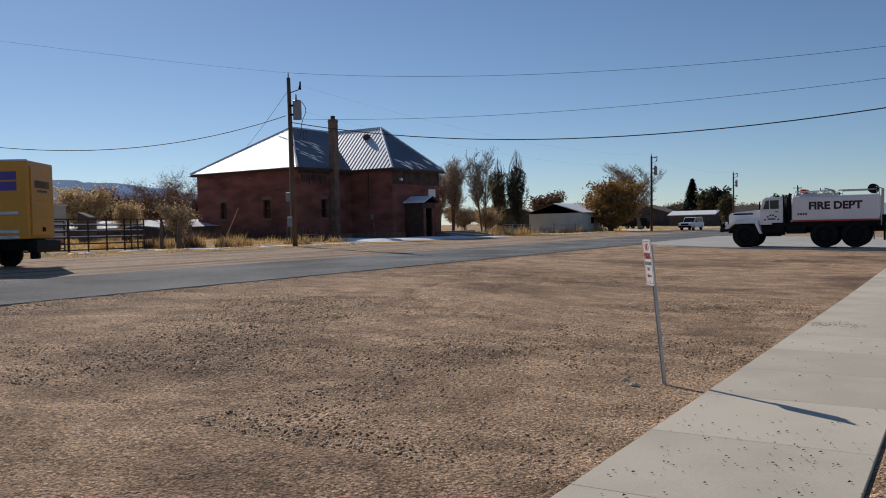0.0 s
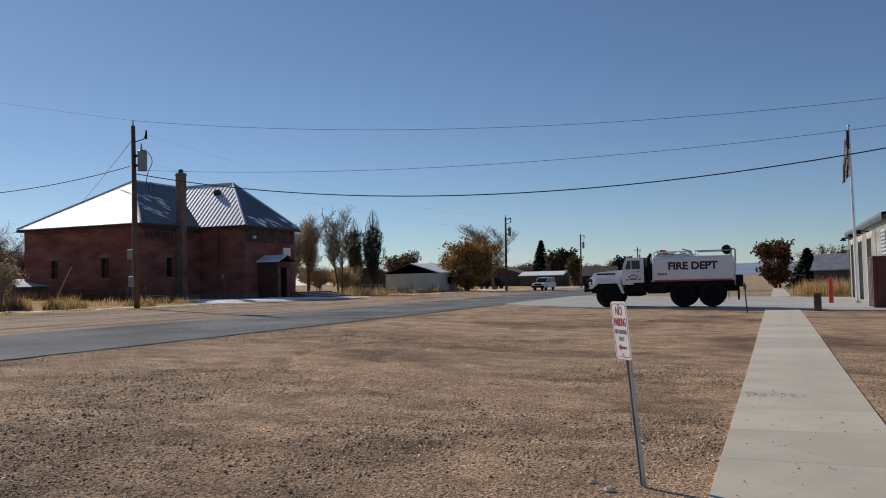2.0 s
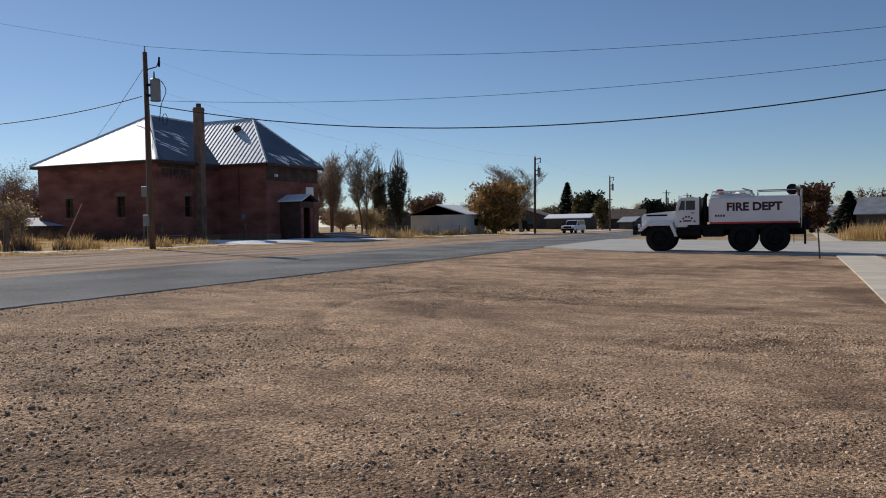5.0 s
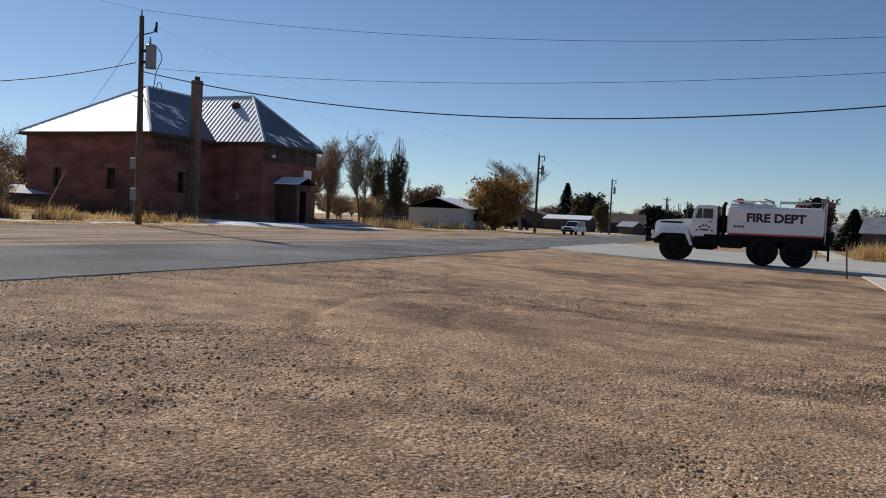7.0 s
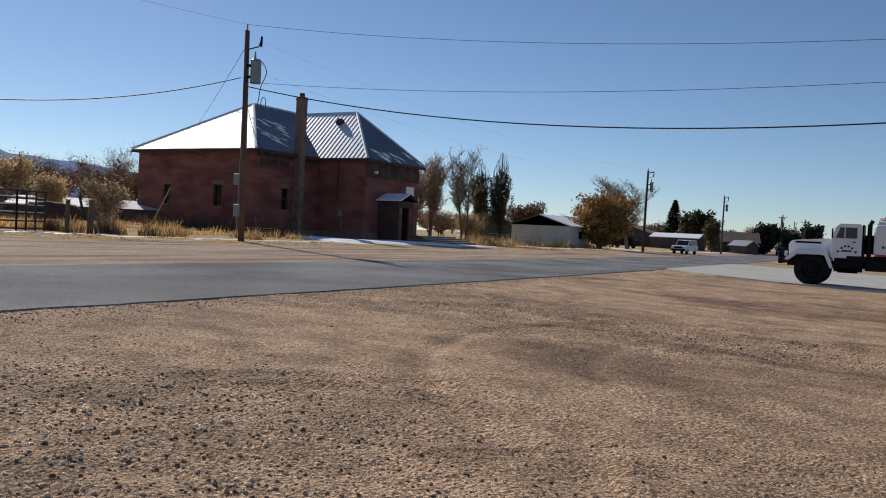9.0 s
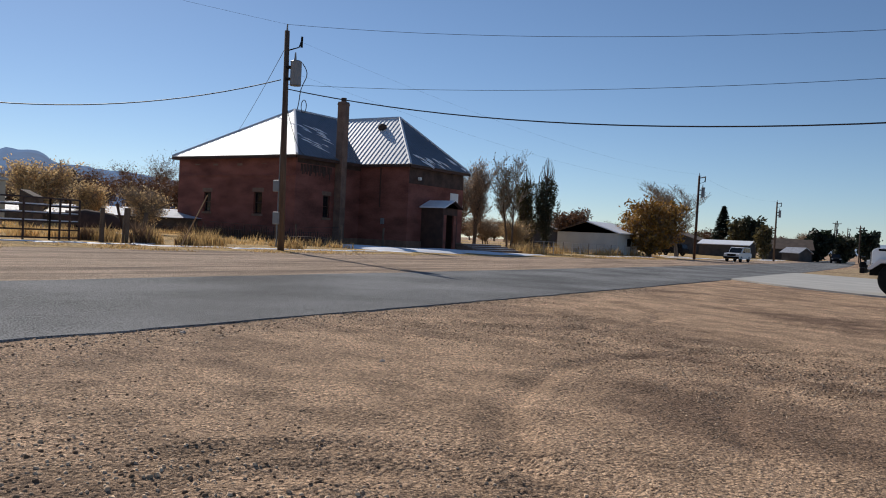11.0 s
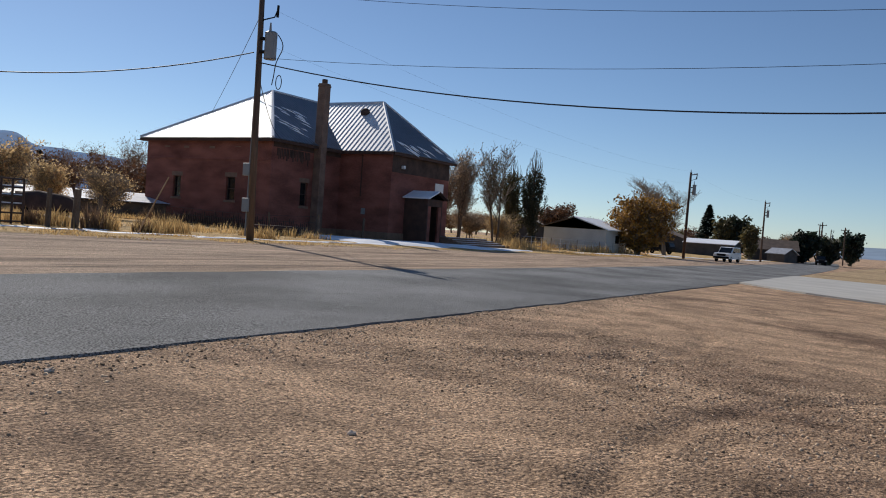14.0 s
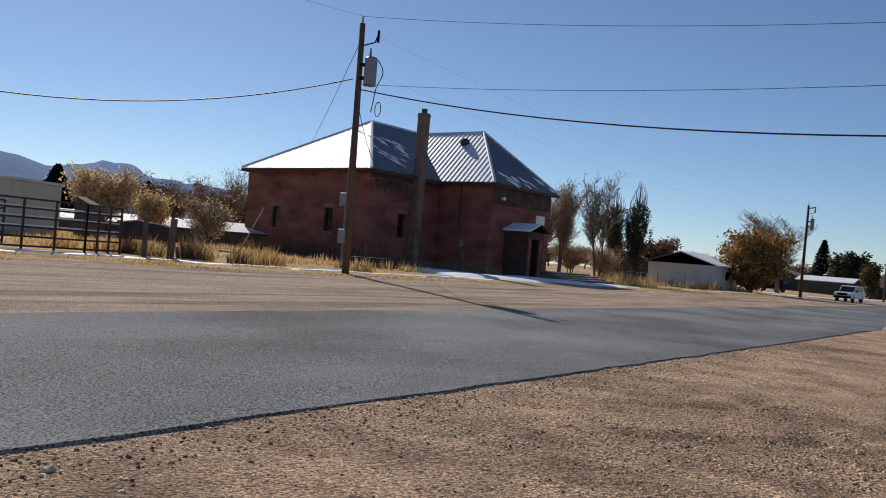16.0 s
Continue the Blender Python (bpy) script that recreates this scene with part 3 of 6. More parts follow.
# snow drifts lying on the shaded slopes
random.seed(4)
for i in range(34):
    face_e = i < 20
    if face_e:
        y, h = random.uniform(55.6, 59.6), random.uniform(0.8, 3.0)
        base = Vector((e1 - h / 0.663 * 1.0, y, EAVE + h))
        slope = Vector((-1, 0, 0.663)).normalized()
        along = Vector((0, 1, 0))
    else:
        y, h = random.uniform(61, 68), random.uniform(0.15, 0.9)
        base = Vector((fx - h / 0.963, y, EAVE + h))
        slope = Vector((-1, 0, 0.963)).normalized()
        along = Vector((0, 1, 0))
    nn = along.cross(slope)
    nn = nn if nn.z > 0 else -nn
    bm = bmesh.new()
    ln, wd = random.uniform(0.3, 0.9), random.uniform(0.05, 0.14)
    ring = []
    for q in range(9):
        w = 2 * math.pi * q / 9
        d = (slope * -0.6 + along * 0.8).normalized()
        c2 = d.cross(nn)
        ring.append(bm.verts.new(base + nn * 0.07 + d * ln * math.cos(w) * random.uniform(0.7, 1.1) + c2 * wd * math.sin(w) * random.uniform(0.6, 1.3)))
    tip = bm.verts.new(base + nn * 0.15)
    for q in range(9):
        bm.faces.new((ring[q], ring[(q + 1) % 9], tip))
    part("snow_streak", bm, M_SNOW, roof)
bm = bmesh.new()
bmesh.ops.create_uvsphere(bm, u_segments=12, v_segments=8, radius=0.4, matrix=pose(R1[0] - 0.9, fy - 1.1, ZR2 - 0.85) @ Matrix.Diagonal((1.0, 0.8, 0.8, 1)))
part("roof_vent", bm, M_UMBER, roof, "dull metal turbine vent", smooth=True)

# chimney against the east wall
CX, CY = E + 0.42, 57.65
part("chimney", box(CX - 0.42, CY - 0.31, B0, CX + 0.22, CY + 0.31, 11.3, 0.02), M_CHIM, bld, "tall weathered brick chimney")
part("chimney_cap", box(CX - 0.45, CY - 0.34, 11.05, CX + 0.25, CY + 0.34, 11.17, 0.02), M_CHIM, bld)
part("flue", tube((CX - 0.1, CY, 11.2), (CX - 0.1, CY, 11.6), 0.2, 0.2, 10), M_UMBER, bld)

# porch on the east front
PX0, PX1, PY0, PY1, PZ = E2, -40.5, 62.3, 64.35, 3.75
part("porch_wall", box(PX0, PY0, 0.5, PX1, PY0 + 0.12, PZ), M_DARKWOOD, bld)
part("porch_wall", box(PX0, PY1 - 0.12, 0.5, PX1, PY1, PZ), M_DARKWOOD, bld)
part("porch_front", box(PX1 - 0.12, PY0 + 0.12, 3.2, PX1, PY1 - 0.12, PZ), M_DARKWOOD, bld)
part("porch_post", box(PX1 - 0.15, PY0 + 0.12, 0.5, PX1 - 0.003, PY0 + 0.5, 3.2), M_BRICK, bld)
part("porch_post", box(PX1 - 0.15, PY1 - 0.5, 0.5, PX1 - 0.003, PY1 - 0.12, 3.2), M_BRICK, bld)
dr = part("door", box(E2 - 0.2, 62.65, 1.2, E2 - 0.14, 63.65, 3.28, 0.01), M_DARKWOOD, bld, "dark wooden entrance door")
part("door_handle", tube((E2 - 0.14, 62.78, 2.1), (E2 - 0.06, 62.78, 2.1), 0.03), M_STEEL, dr)
mid = (PY0 + PY1) / 2
for s in (-1, 1):
    bm = bmesh.new()
    lo, hi = PY0 - 0.3 if s < 0 else PY1 + 0.3, mid
    z0, z1 = PZ - 0.05, PZ + 0.5
    q = [bm.verts.new(p) for p in ((PX0, lo, z0), (PX1 + 0.35, lo, z0), (PX1 + 0.35, hi, z1), (PX0, hi, z1))]
    r = [bm.verts.new(v.co + Vector((0, 0, 0.09))) for v in q]
    bm.faces.new(q)
    bm.faces.new(r)
    for i in range(4):
        bm.faces.new((q[i], q[(i + 1) % 4], r[(i + 1) % 4], r[i]))
    part("porch_roof", bm, M_SNOW if s < 0 else M_DARKWOOD, bld, "porch roof under a skin of snow" if s < 0 else "")
bm = bmesh.new()
g = [bm.verts.new(p) for p in ((PX1 + 0.02, PY0 - 0.2, PZ - 0.02), (PX1 + 0.02, PY1 + 0.2, PZ - 0.02), (PX1 + 0.02, mid, PZ + 0.46))]
bm.faces.new(g)
bmesh.ops.solidify(bm, geom=bm.faces[:], thickness=0.06)
part("gable", bm, M_DARKWOOD, bld)
part("name_plaque", box(E2 + 0.003, 66.3, 4.35, E2 + 0.06, 67.5, 5.1, 0.01), M_SIGN, bld, "blank white board on the wall")
part("wall_lamp", box(E2 + 0.03, 61.5, 5.75, E2 + 0.3, 61.75, 6.0, 0.04), M_SIGN, bld, "small white flood lamp")
part("meter_box", box(-44.9, S2 - 0.15, 2.3, -44.6, S2 - 0.002, 2.75, 0.02), M_GREY, bld)
part("downpipe", tube((-45.1, S2 - 0.06, 3.6), (-45.1, S2 - 0.06, 6.6), 0.04), M_DARKWOOD, bld)

steps = thing("entrance_steps", Matrix(), "wide weathered steps beside the porch, edged with snow", "steps")
for i in range(4):
    zz = gz(-40, 68)
    part("step", box(E2 - 0.1 + 0.003 * i, 64.5 + 0.002 * i, zz - 0.1, -39.0 + 0.42 * i - 0.9, 70.6 + 0.5 * i, zz + 0.56 - 0.14 * i, 0.02), M_STONE, steps)
    part("snow_edge", box(-39.95 + 0.42 * i - 0.28, 64.9, zz + 0.56 - 0.14 * i, -39.95 + 0.42 * i - 0.03, 70.5 + 0.4 * i, zz + 0.585 - 0.14 * i, 0.008), M_SNOW, steps)


# ---- power poles and wires ----
def power_pole(x, y, height, lean=(0, 0), big=True, mat_=M_WOOD):
    z = gz(x, y)
    p = thing("power_pole", Matrix.Translation((x, y, z)), "weathered wooden power pole with a grey transformer", "utility pole", "power poles along the road")
    part("pole", tube((0, 0, -0.3), (lean[0], lean[1], height), 0.17, 0.12, 10), mat_, p, smooth=True)
    t = Vector((lean[0], lean[1], height))
    part("pole_top_insulator", tube(t, t + Vector((0, 0, 0.32)), 0.045, 0.03, 6), M_GREY, p)
    ar = new("bracket_arm", mesh_of(bent_tube([t + Vector((0.1, 0.05, -0.9)), t + Vector((0.5, 0.3, -0.75)), t + Vector((0.6, 0.36, -0.4))], 0.03), "bracket_arm"))
    ar.data.materials.append(M_BLACK)
    ar.parent = p
    part("cutout", tube(t + Vector((0.6, 0.36, -0.75)), t + Vector((0.62, 0.36, -0.25)), 0.06, 0.05, 8), M_BLACK, ar)
    tr = part("transformer", tube(t + Vector((0.45, 0.22, -2.55)), t + Vector((0.45, 0.22, -1.45)), 0.26 if big else 0.2, 0.26 if big else 0.2, 14), M_GREY, p, "grey steel can transformer", smooth=False)
    part("lid", tube(t + Vector((0.45, 0.22, -1.45)), t + Vector((0.45, 0.22, -1.38)), 0.28, 0.2, 14), M_GREY, tr)
    part("bushing", tube(t + Vector((0.4, 0.2, -1.38)), t + Vector((0.4, 0.2, -1.0)), 0.06, 0.03, 8), M_GREY, tr)
    part("hanger", box(lean[0] + 0.08, lean[1] - 0.06, height - 2.3, lean[0] + 0.3, lean[1] + 0.16, height - 2.2), M_FRAME, tr)
    part("hanger", box(lean[0] + 0.08, lean[1] - 0.06, height - 1.75, lean[0] + 0.3, lean[1] + 0.16, height - 1.65), M_FRAME, tr)
    if big:
        pts = []
        for i in range(15):
            w = i / 14
            pts.append(t + Vector((0.72 + 0.25 * math.sin(w * 5), 0.35 + 0.1 * math.sin(w * 9), -1.5 - 2.1 * w)))
        part("service_loop", bent_tube(pts, 0.022, 5), M_WIRE, p)
        ring = [t + Vector((0.86 + 0.16 * math.cos(a), 0.4, -3.5 + 0.3 * math.sin(a))) for a in [2 * math.pi * i / 14 for i in range(15)]]
        part("coiled_cable", bent_tube(ring, 0.02, 5), M_WIRE, p)
        part("conduit", tube((-0.2, -0.12, 0.2), (-0.16, -0.1, 7.0), 0.035, 0.035, 6), M_GREY, p)
        part("meter_box", box(-0.42, -0.3, 2.8, -0.02, -0.14, 3.35, 0.03), M_GREY, p, "pale grey meter box")
        part("meter_box", box(-0.36, -0.3, 1.25, 0.04, -0.14, 1.85, 0.03), M_GREY, p)
    else:
        part("street_light_head", tube(t + Vector((0.05, -0.02, -0.3)), t + Vector((0.75, 0.1, -0.15)), 0.05, 0.09, 8), M_GREY, p)
    return p


power_pole(-34.16, 38.34, 10.3, (0.2, -0.4))
power_pole(-34.15, 107.36, 9.9, (0.15, 0), False, M_DARKWOOD)
power_pole(-34.15, 153.5, 9.8, (0.1, 0), False)
power_pole(-34.15, 222.0, 9.0, (0.1, 0), False)
power_pole(-36.0, 262.0, 9.0, (0.0, 0), False)


def far_pole(x, y, h):
    p = thing("power_pole", Matrix.Translation((x, y, gz(x, y))), "distant wooden power pole with a crossarm", "utility pole", "power poles along the road")
    part("pole", tube((0, 0, -0.3), (0, 0, h), 0.16, 0.12, 7), M_WOOD, p)
    part("crossarm", box(-0.9, -0.06, h - 0.7, 0.9, 0.06, h - 0.58), M_WOOD, p)
    for s in (-0.8, 0.8):
        part("insulator", tube((s, 0, h - 0.58), (s, 0, h - 0.4), 0.05, 0.04, 6), M_GREY, p)


far_pole(-58, 172, 8.5)
far_pole(-31.5, 205, 9)
far_pole(-28.0, 215, 8.5)


def wire(a, b, sag, r, label="thin black overhead power cable"):
    a, b = Vector(a), Vector(b)
    pts = []
    for i in range(33):
        u = i / 32
        p = a.lerp(b, u)
        p.z -= 4 * sag * u * (1 - u)
        pts.append(p)
    ob = part("overhead_wire", bent_tube(pts, r, 5), M_WIRE)
    tagged(ob, label, "cable", "overhead wires")


TOP = Vector((-33.95, 37.95, gz(-34.16, 38.34) + 10.3))
wire(TOP + Vector((0, 0, 0.3)), (24.45, 40.78, 10.48), 2.11, 0.009)
wire((-33.7, 37.9, 8.3), (31.06, 37.94, 10.37), 2.2, 0.009)
wire((-33.8, 37.9, 8.1), (14.5, 36.4, 8.15), 2.59, 0.025, "thick black twisted service cable")
wire((-34.1, 37.8, 8.53), (-49.84, 15.37, 9.45), 2.71, 0.024, "thick black twisted service cable")
wire(TOP + Vector((0.6, 0.3, -0.5)), (-34.0, 107.4, 10.2), 1.1, 0.003)
wire(TOP + Vector((0.5, 0.2, -2.0)), (-34.0, 107.4, 8.8), 1.1, 0.003)
wire((-34.0, 107.4, 10.2), (-34.05, 153.5, 9.8), 0.8, 0.004)
wire(TOP + Vector((-0.1, 0, -0.8)), (-56.4, 56.2, 9.2), 0.1, 0.014, "taut guy cable running down to the building")
wire((-34.0, 37.9, 8.0), (-46.8, 53.5, 6.9), 0.6, 0.018, "slack service drop cable")
wire(TOP + Vector((0, 0, 0.3)), (-34.3, -40, 11.0), 1.6, 0.005)
# the far ends of the lines hang on poles out of sight
for x, y, h in ((-49.84, 15.37, 9.5), (-34.3, -40.0, 11.0), (24.45, 40.78, 10.48), (31.06, 37.94, 10.37), (14.5, 36.4, 8.15)):
    p = thing("power_pole", Matrix.Translation((x, y, gz(x, y))), "plain wooden power pole carrying the crossing line", "utility pole", "power poles along the road")
    part("pole", tube((0, 0, -0.3), (0, 0, h - gz(x, y) + 0.1), 0.17, 0.12, 8), M_WOOD, p)


# ---- no-parking sign ----
sign = thing("parking_sign", Matrix.Translation((-1.742, 8.03, gz(-1.742, 8.03) - 0.03)), "white no-parking sign with red letters on a leaning steel post", "sign")
P0, P1 = Vector((0, 0, -0.2)), Vector((-0.13, -0.05, 1.5))
up = (P1 - P0).normalized()
# the plate faces down the walk, a little turned
fdir = Vector((-0.84, -0.545, 0)).normalized()
side = Vector((0, 0, 1)).cross(fdir).normalized()
fdir = side.cross(up).normalized()
side = up.cross(fdir).normalized()
frame_m = Matrix((side.to_4d(), up.to_4d(), fdir.to_4d(), (0, 0, 0, 1))).transposed()
for c in range(3):
    frame_m[3][c] = 0
post = bmesh.new()
for a, b, c, d in ((-0.03, -0.02, -0.012, 0.0), (0.02, 0.03, -0.012, 0.0), (-0.02, 0.02, -0.03, -0.024)):
    box(a, -0.2, c, b, 1.42, d, bm=post)
box(-0.024, -0.2, -0.028, -0.02, 1.42, -0.002, bm=post)
box(0.02, -0.2, -0.028, 0.024, 1.42, -0.002, bm=post)
post.transform(frame_m)
part("post", post, M_STEEL, sign, "galvanised u-channel post")
PC = P0 + up * (1.33 + 0.12)


def plate_frame():
    m = frame_m.copy()
    m.translation = PC - fdir * 0.0
    return m


pm = plate_frame()


def rounded(w, h, r, t, z):
    bm = bmesh.new()
    vs = []
    for cx, cy, a0 in ((w / 2 - r, h / 2 - r, 0), (-w / 2 + r, h / 2 - r, 90), (-w / 2 + r, -h / 2 + r, 180), (w / 2 - r, -h / 2 + r, 270)):
        for k in range(6):
            a = radians(a0 + 18 * k)
            vs.append(bm.verts.new((cx + r * math.cos(a), cy + r * math.sin(a), z)))
    f = bm.faces.new(vs)
    ext = bmesh.ops.extrude_face_region(bm, geom=[f])
    bmesh.ops.translate(bm, verts=[v for v in ext["geom"] if isinstance(v, bmesh.types.BMVert)], vec=(0, 0, t))
    return bm


pl = rounded(0.305, 0.457, 0.04, 0.004, 0.004)
pl.transform(pm)
plate = part("plate", pl, M_SIGN, sign, "white reflective plate with a red border")
bd = bmesh.new()
for a, b, c, d in ((-0.105, 0.207, 0.105, 0.212), (-0.105, -0.212, 0.105, -0.207), (-0.136, -0.18, -0.131, 0.18), (0.131, -0.18, 0.136, 0.18)):
    box(a, b, 0.008, c, d, 0.0095, bm=bd)
for sx in (-1, 1):
    for sy in (-1, 1):
        for k in range(4):
            a0, a1 = radians(22.5 * k), radians(22.5 * (k + 1))
            p = [(sx * (0.105 + 0.0285 * math.cos(a)), sy * (0.18 + 0.0295 * math.sin(a))) for a in (a0, a1)]
            tube((p[0][0], p[0][1], 0.0085), (p[1][0], p[1][1], 0.0085), 0.0025, 0.0025, 4, bd)
bd.transform(pm)
part("border", bd, M_SIGNRED, plate)


def letters(body, size, y, material, parent, m, bold=0.004, sx=1.0):
    me = text_mesh(body, size, 0.001, bold)
    me.transform(m @ Matrix.Translation((0, y, 0.0095)) @ Matrix.Diagonal((sx, 1, 1, 1)))
    return part("lettering", me, material, parent)


letters("NO", 0.1, 0.15, M_SIGNRED, plate, pm, 0.0, 0.85)
letters("PARKING", 0.092, 0.062, M_SIGNRED, plate, pm, 0.0, 0.6)
letters("FIRE FIGHTERS", 0.048, -0.012, M_GREY, plate, pm, 0.0, 0.72)
letters("ONLY", 0.048, -0.068, M_GREY, plate, pm, 0.0, 0.8)
ar = prism([(-0.075, 0.0), (-0.03, 0.026), (-0.03, 0.009), (0.075, 0.009), (0.075, -0.009), (-0.03, -0.009), (-0.03, -0.026)], 0, 0.0012)
ar.transform(pm @ Matrix.Translation((0, -0.135, 0.0095)) @ Matrix(((1, 0, 0, 0), (0, 0, 1, 0), (0, 1, 0, 0), (0, 0, 0, 1))))
part("arrow", ar, M_SIGNRED, plate, "red arrow pointing to the road")
for y in (0.2, -0.19):
    bt = tube((0, y, 0.008), (0, y, 0.014), 0.009, 0.007, 8)
    bt.transform(pm)
    part("bolt", bt, M_STEEL, plate)


# ---- wheels and fire truck ----
def wheel(parent, x, y, r, w, rim_mat, out):
    """A tyre with a rounded tread and a recessed rim."""
    bm = bmesh.new()
    prof = [(r * 0.55, -w / 2), (r * 0.85, -w / 2), (r * 0.97, -w * 0.38), (r, -w * 0.15), (r, w * 0.15), (r * 0.97, w * 0.38), (r * 0.85, w / 2), (r * 0.55, w / 2)]
    seg = 28
    rings = [[bm.verts.new((rr * math.cos(2 * math.pi * k / seg), d, rr * math.sin(2 * math.pi * k / seg))) for rr, d in prof] for k in range(seg)]
    for k in range(seg):
        for q in range(len(prof) - 1):
            bm.faces.new((rings[k][q], rings[(k + 1) % seg][q], rings[(k + 1) % seg][q + 1], rings[k][q + 1]))
    bm.transform(Matrix.Translation((x, y, r)))
    wh = part("wheel", bm, M_BLACK, parent, smooth=True)
    d = 0.3 * w * out
    rim = tube((x, y + d * 0.4, r), (x, y + d, r), r * 0.56, r * 0.5, 18)
    part("rim", rim, rim_mat, wh)
    part("hub", tube((x, y + d, r), (x, y + d + 0.1 * out, r), r * 0.2, r * 0.16, 10), rim_mat, wh)
    return wh


TZ = gz(-6.3, 46.0) + 0.07
truck = thing("fire_truck", pose(-3.75, 46.55, TZ, 0, 0, 181.2), "white six-wheeled military-style water tender with maroon lettering", "fire truck")
W2 = 1.2
for x in (0.0, 1.4, 5.2):
    for s in (-1, 1):
        wheel(truck, x, s * (W2 - 0.2), 0.67, 0.42, M_BLACK, s)
for s in (-1, 1):
    part("frame_rail", box(-1.3, s * 0.42 - 0.06, 0.78, 6.2, s * 0.42 + 0.06, 1.05, 0.01), M_FRAME, truck)
for x in (0.0, 1.4, 5.2):
    part("axle", tube((x, -0.95, 0.63), (x, 0.95, 0.63), 0.12, 0.12, 8), M_FRAME, truck)
part("subframe", box(-1.1, -1.1, 1.05, 3.9, 1.1, 1.3, 0.02), M_FRAME, truck)
part("toolbox", box(2.25, 0.55, 0.72, 3.2, 1.15, 1.2, 0.03), M_FRAME, truck)
part("toolbox", box(2.25, -1.15, 0.72, 3.2, -0.55, 1.2, 0.03), M_FRAME, truck)
part("fuel_tank", tube((3.3, 0.85, 0.92), (4.35, 0.85, 0.92), 0.28, 0.28, 14), M_FRAME, truck)
part("step", box(3.45, 0.95, 0.6, 4.2, 1.25, 0.66, 0.01), M_FRAME, truck)
# tank with softly rounded edges
tk = part("tank", box(-1.06, -1.2, 1.32, 2.93, 1.2, 2.62, 0.14, seg=4), M_WHITE, truck, "white steel water tank", smooth=False)
part("stripe", box(-1.0, 1.145, 1.33, 2.85, 1.206, 1.41), M_RED, tk, "red reflective stripe")
part("skirt", box(-1.05, -1.15, 1.2, 2.92, 1.15, 1.33, 0.01), M_FRAME, tk)


def side_text(body, size, x, z, parent, sx=1.0, bold=0.01):
    me = text_mesh(body, size, 0.004, bold)
    me.transform(Matrix.Translation((x, 1.206, z)) @ Matrix(((-1, 0, 0, 0), (0, 0, 1, 0), (0, 1, 0, 0), (0, 0, 0, 1))) @ Matrix.Diagonal((sx, 1, 1, 1)))
    return part("lettering", me, M_LETTER, parent, "maroon block capitals")


side_text("FIRE DEPT", 0.52, 0.9, 2.1, tk, 1.05, 0.022)
for k in range(4):
    part("number_bar", box(2.55 - 0.12 * k, 1.204, 1.66, 2.63 - 0.12 * k, 1.209, 1.76), M_LETTER, tk)
# fittings on top of the tank
for s in (-1, 1):
    part("tank_rail", bent_tube([Vector(p) for p in ((-0.95, s * 1.0, 2.6), (-0.95, s * 1.0, 2.86), (0.75, s * 1.0, 2.86), (0.75, s * 1.0, 2.6))], 0.03), M_STEEL, truck)
    part("tank_rail", bent_tube([Vector(p) for p in ((0.95, s * 0.95, 2.6), (1.1, s * 0.95, 2.85), (2.75, s * 0.95, 2.85), (2.82, s * 0.95, 2.6))], 0.035), M_WHITE, truck)
part("manhole", tube((2.2, 0, 2.6), (2.2, 0, 2.8), 0.35, 0.33, 16), M_WHITE, truck)
part("light_bar", box(2.3, -0.55, 2.8, 2.6, 0.55, 2.98, 0.03), M_RED, truck, "dark red roof light bar")
part("walkway", box(0.9, -0.6, 2.62, 2.8, 0.6, 2.74, 0.02), M_STEEL, truck)
part("hose", bent_tube([Vector((1.0 + 0.14 * k, 0.4 * math.sin(k * 1.9), 2.8 + 0.06 * math.sin(k * 1.3))) for k in range(11)], 0.05), M_SIGN, truck, "pale canvas hose")
part("nozzle", tube((1.0, 0.3, 2.85), (1.45, 0.5, 3.0), 0.05, 0.03), M_STEEL, truck)
part("hose_reel", tube((-0.75, -0.5, 2.9), (-0.75, 0.5, 2.9), 0.24, 0.24, 16), M_BLACK, truck, "black hose reel")
for s in (-0.8, 0.0, 0.8):
    part("ladder_rail", bent_tube([Vector(p) for p in ((-1.12, s, 1.0), (-1.16, s, 2.9), (-0.9, s, 2.98))], 0.03), M_STEEL, truck)
part("rear_deck", box(-1.6, -1.1, 1.0, -1.06, 1.1, 1.08, 0.01), M_FRAME, truck)
part("rear_bumper", box(-1.62, -1.15, 0.85, -1.5, 1.15, 1.05, 0.02), M_FRAME, truck)
part("pump", box(-1.5, -0.5, 1.08, -1.1, 0.5, 1.6, 0.05), M_FRAME, truck)
part("mud_flap", box(-0.82, 0.75, 0.4, -0.8, 1.2, 1.2), M_BLACK, truck)
part("suction_pipe", tube((-1.28, 1.12, 0.35), (-1.28, 1.12, 1.2), 0.05), M_FRAME, truck)
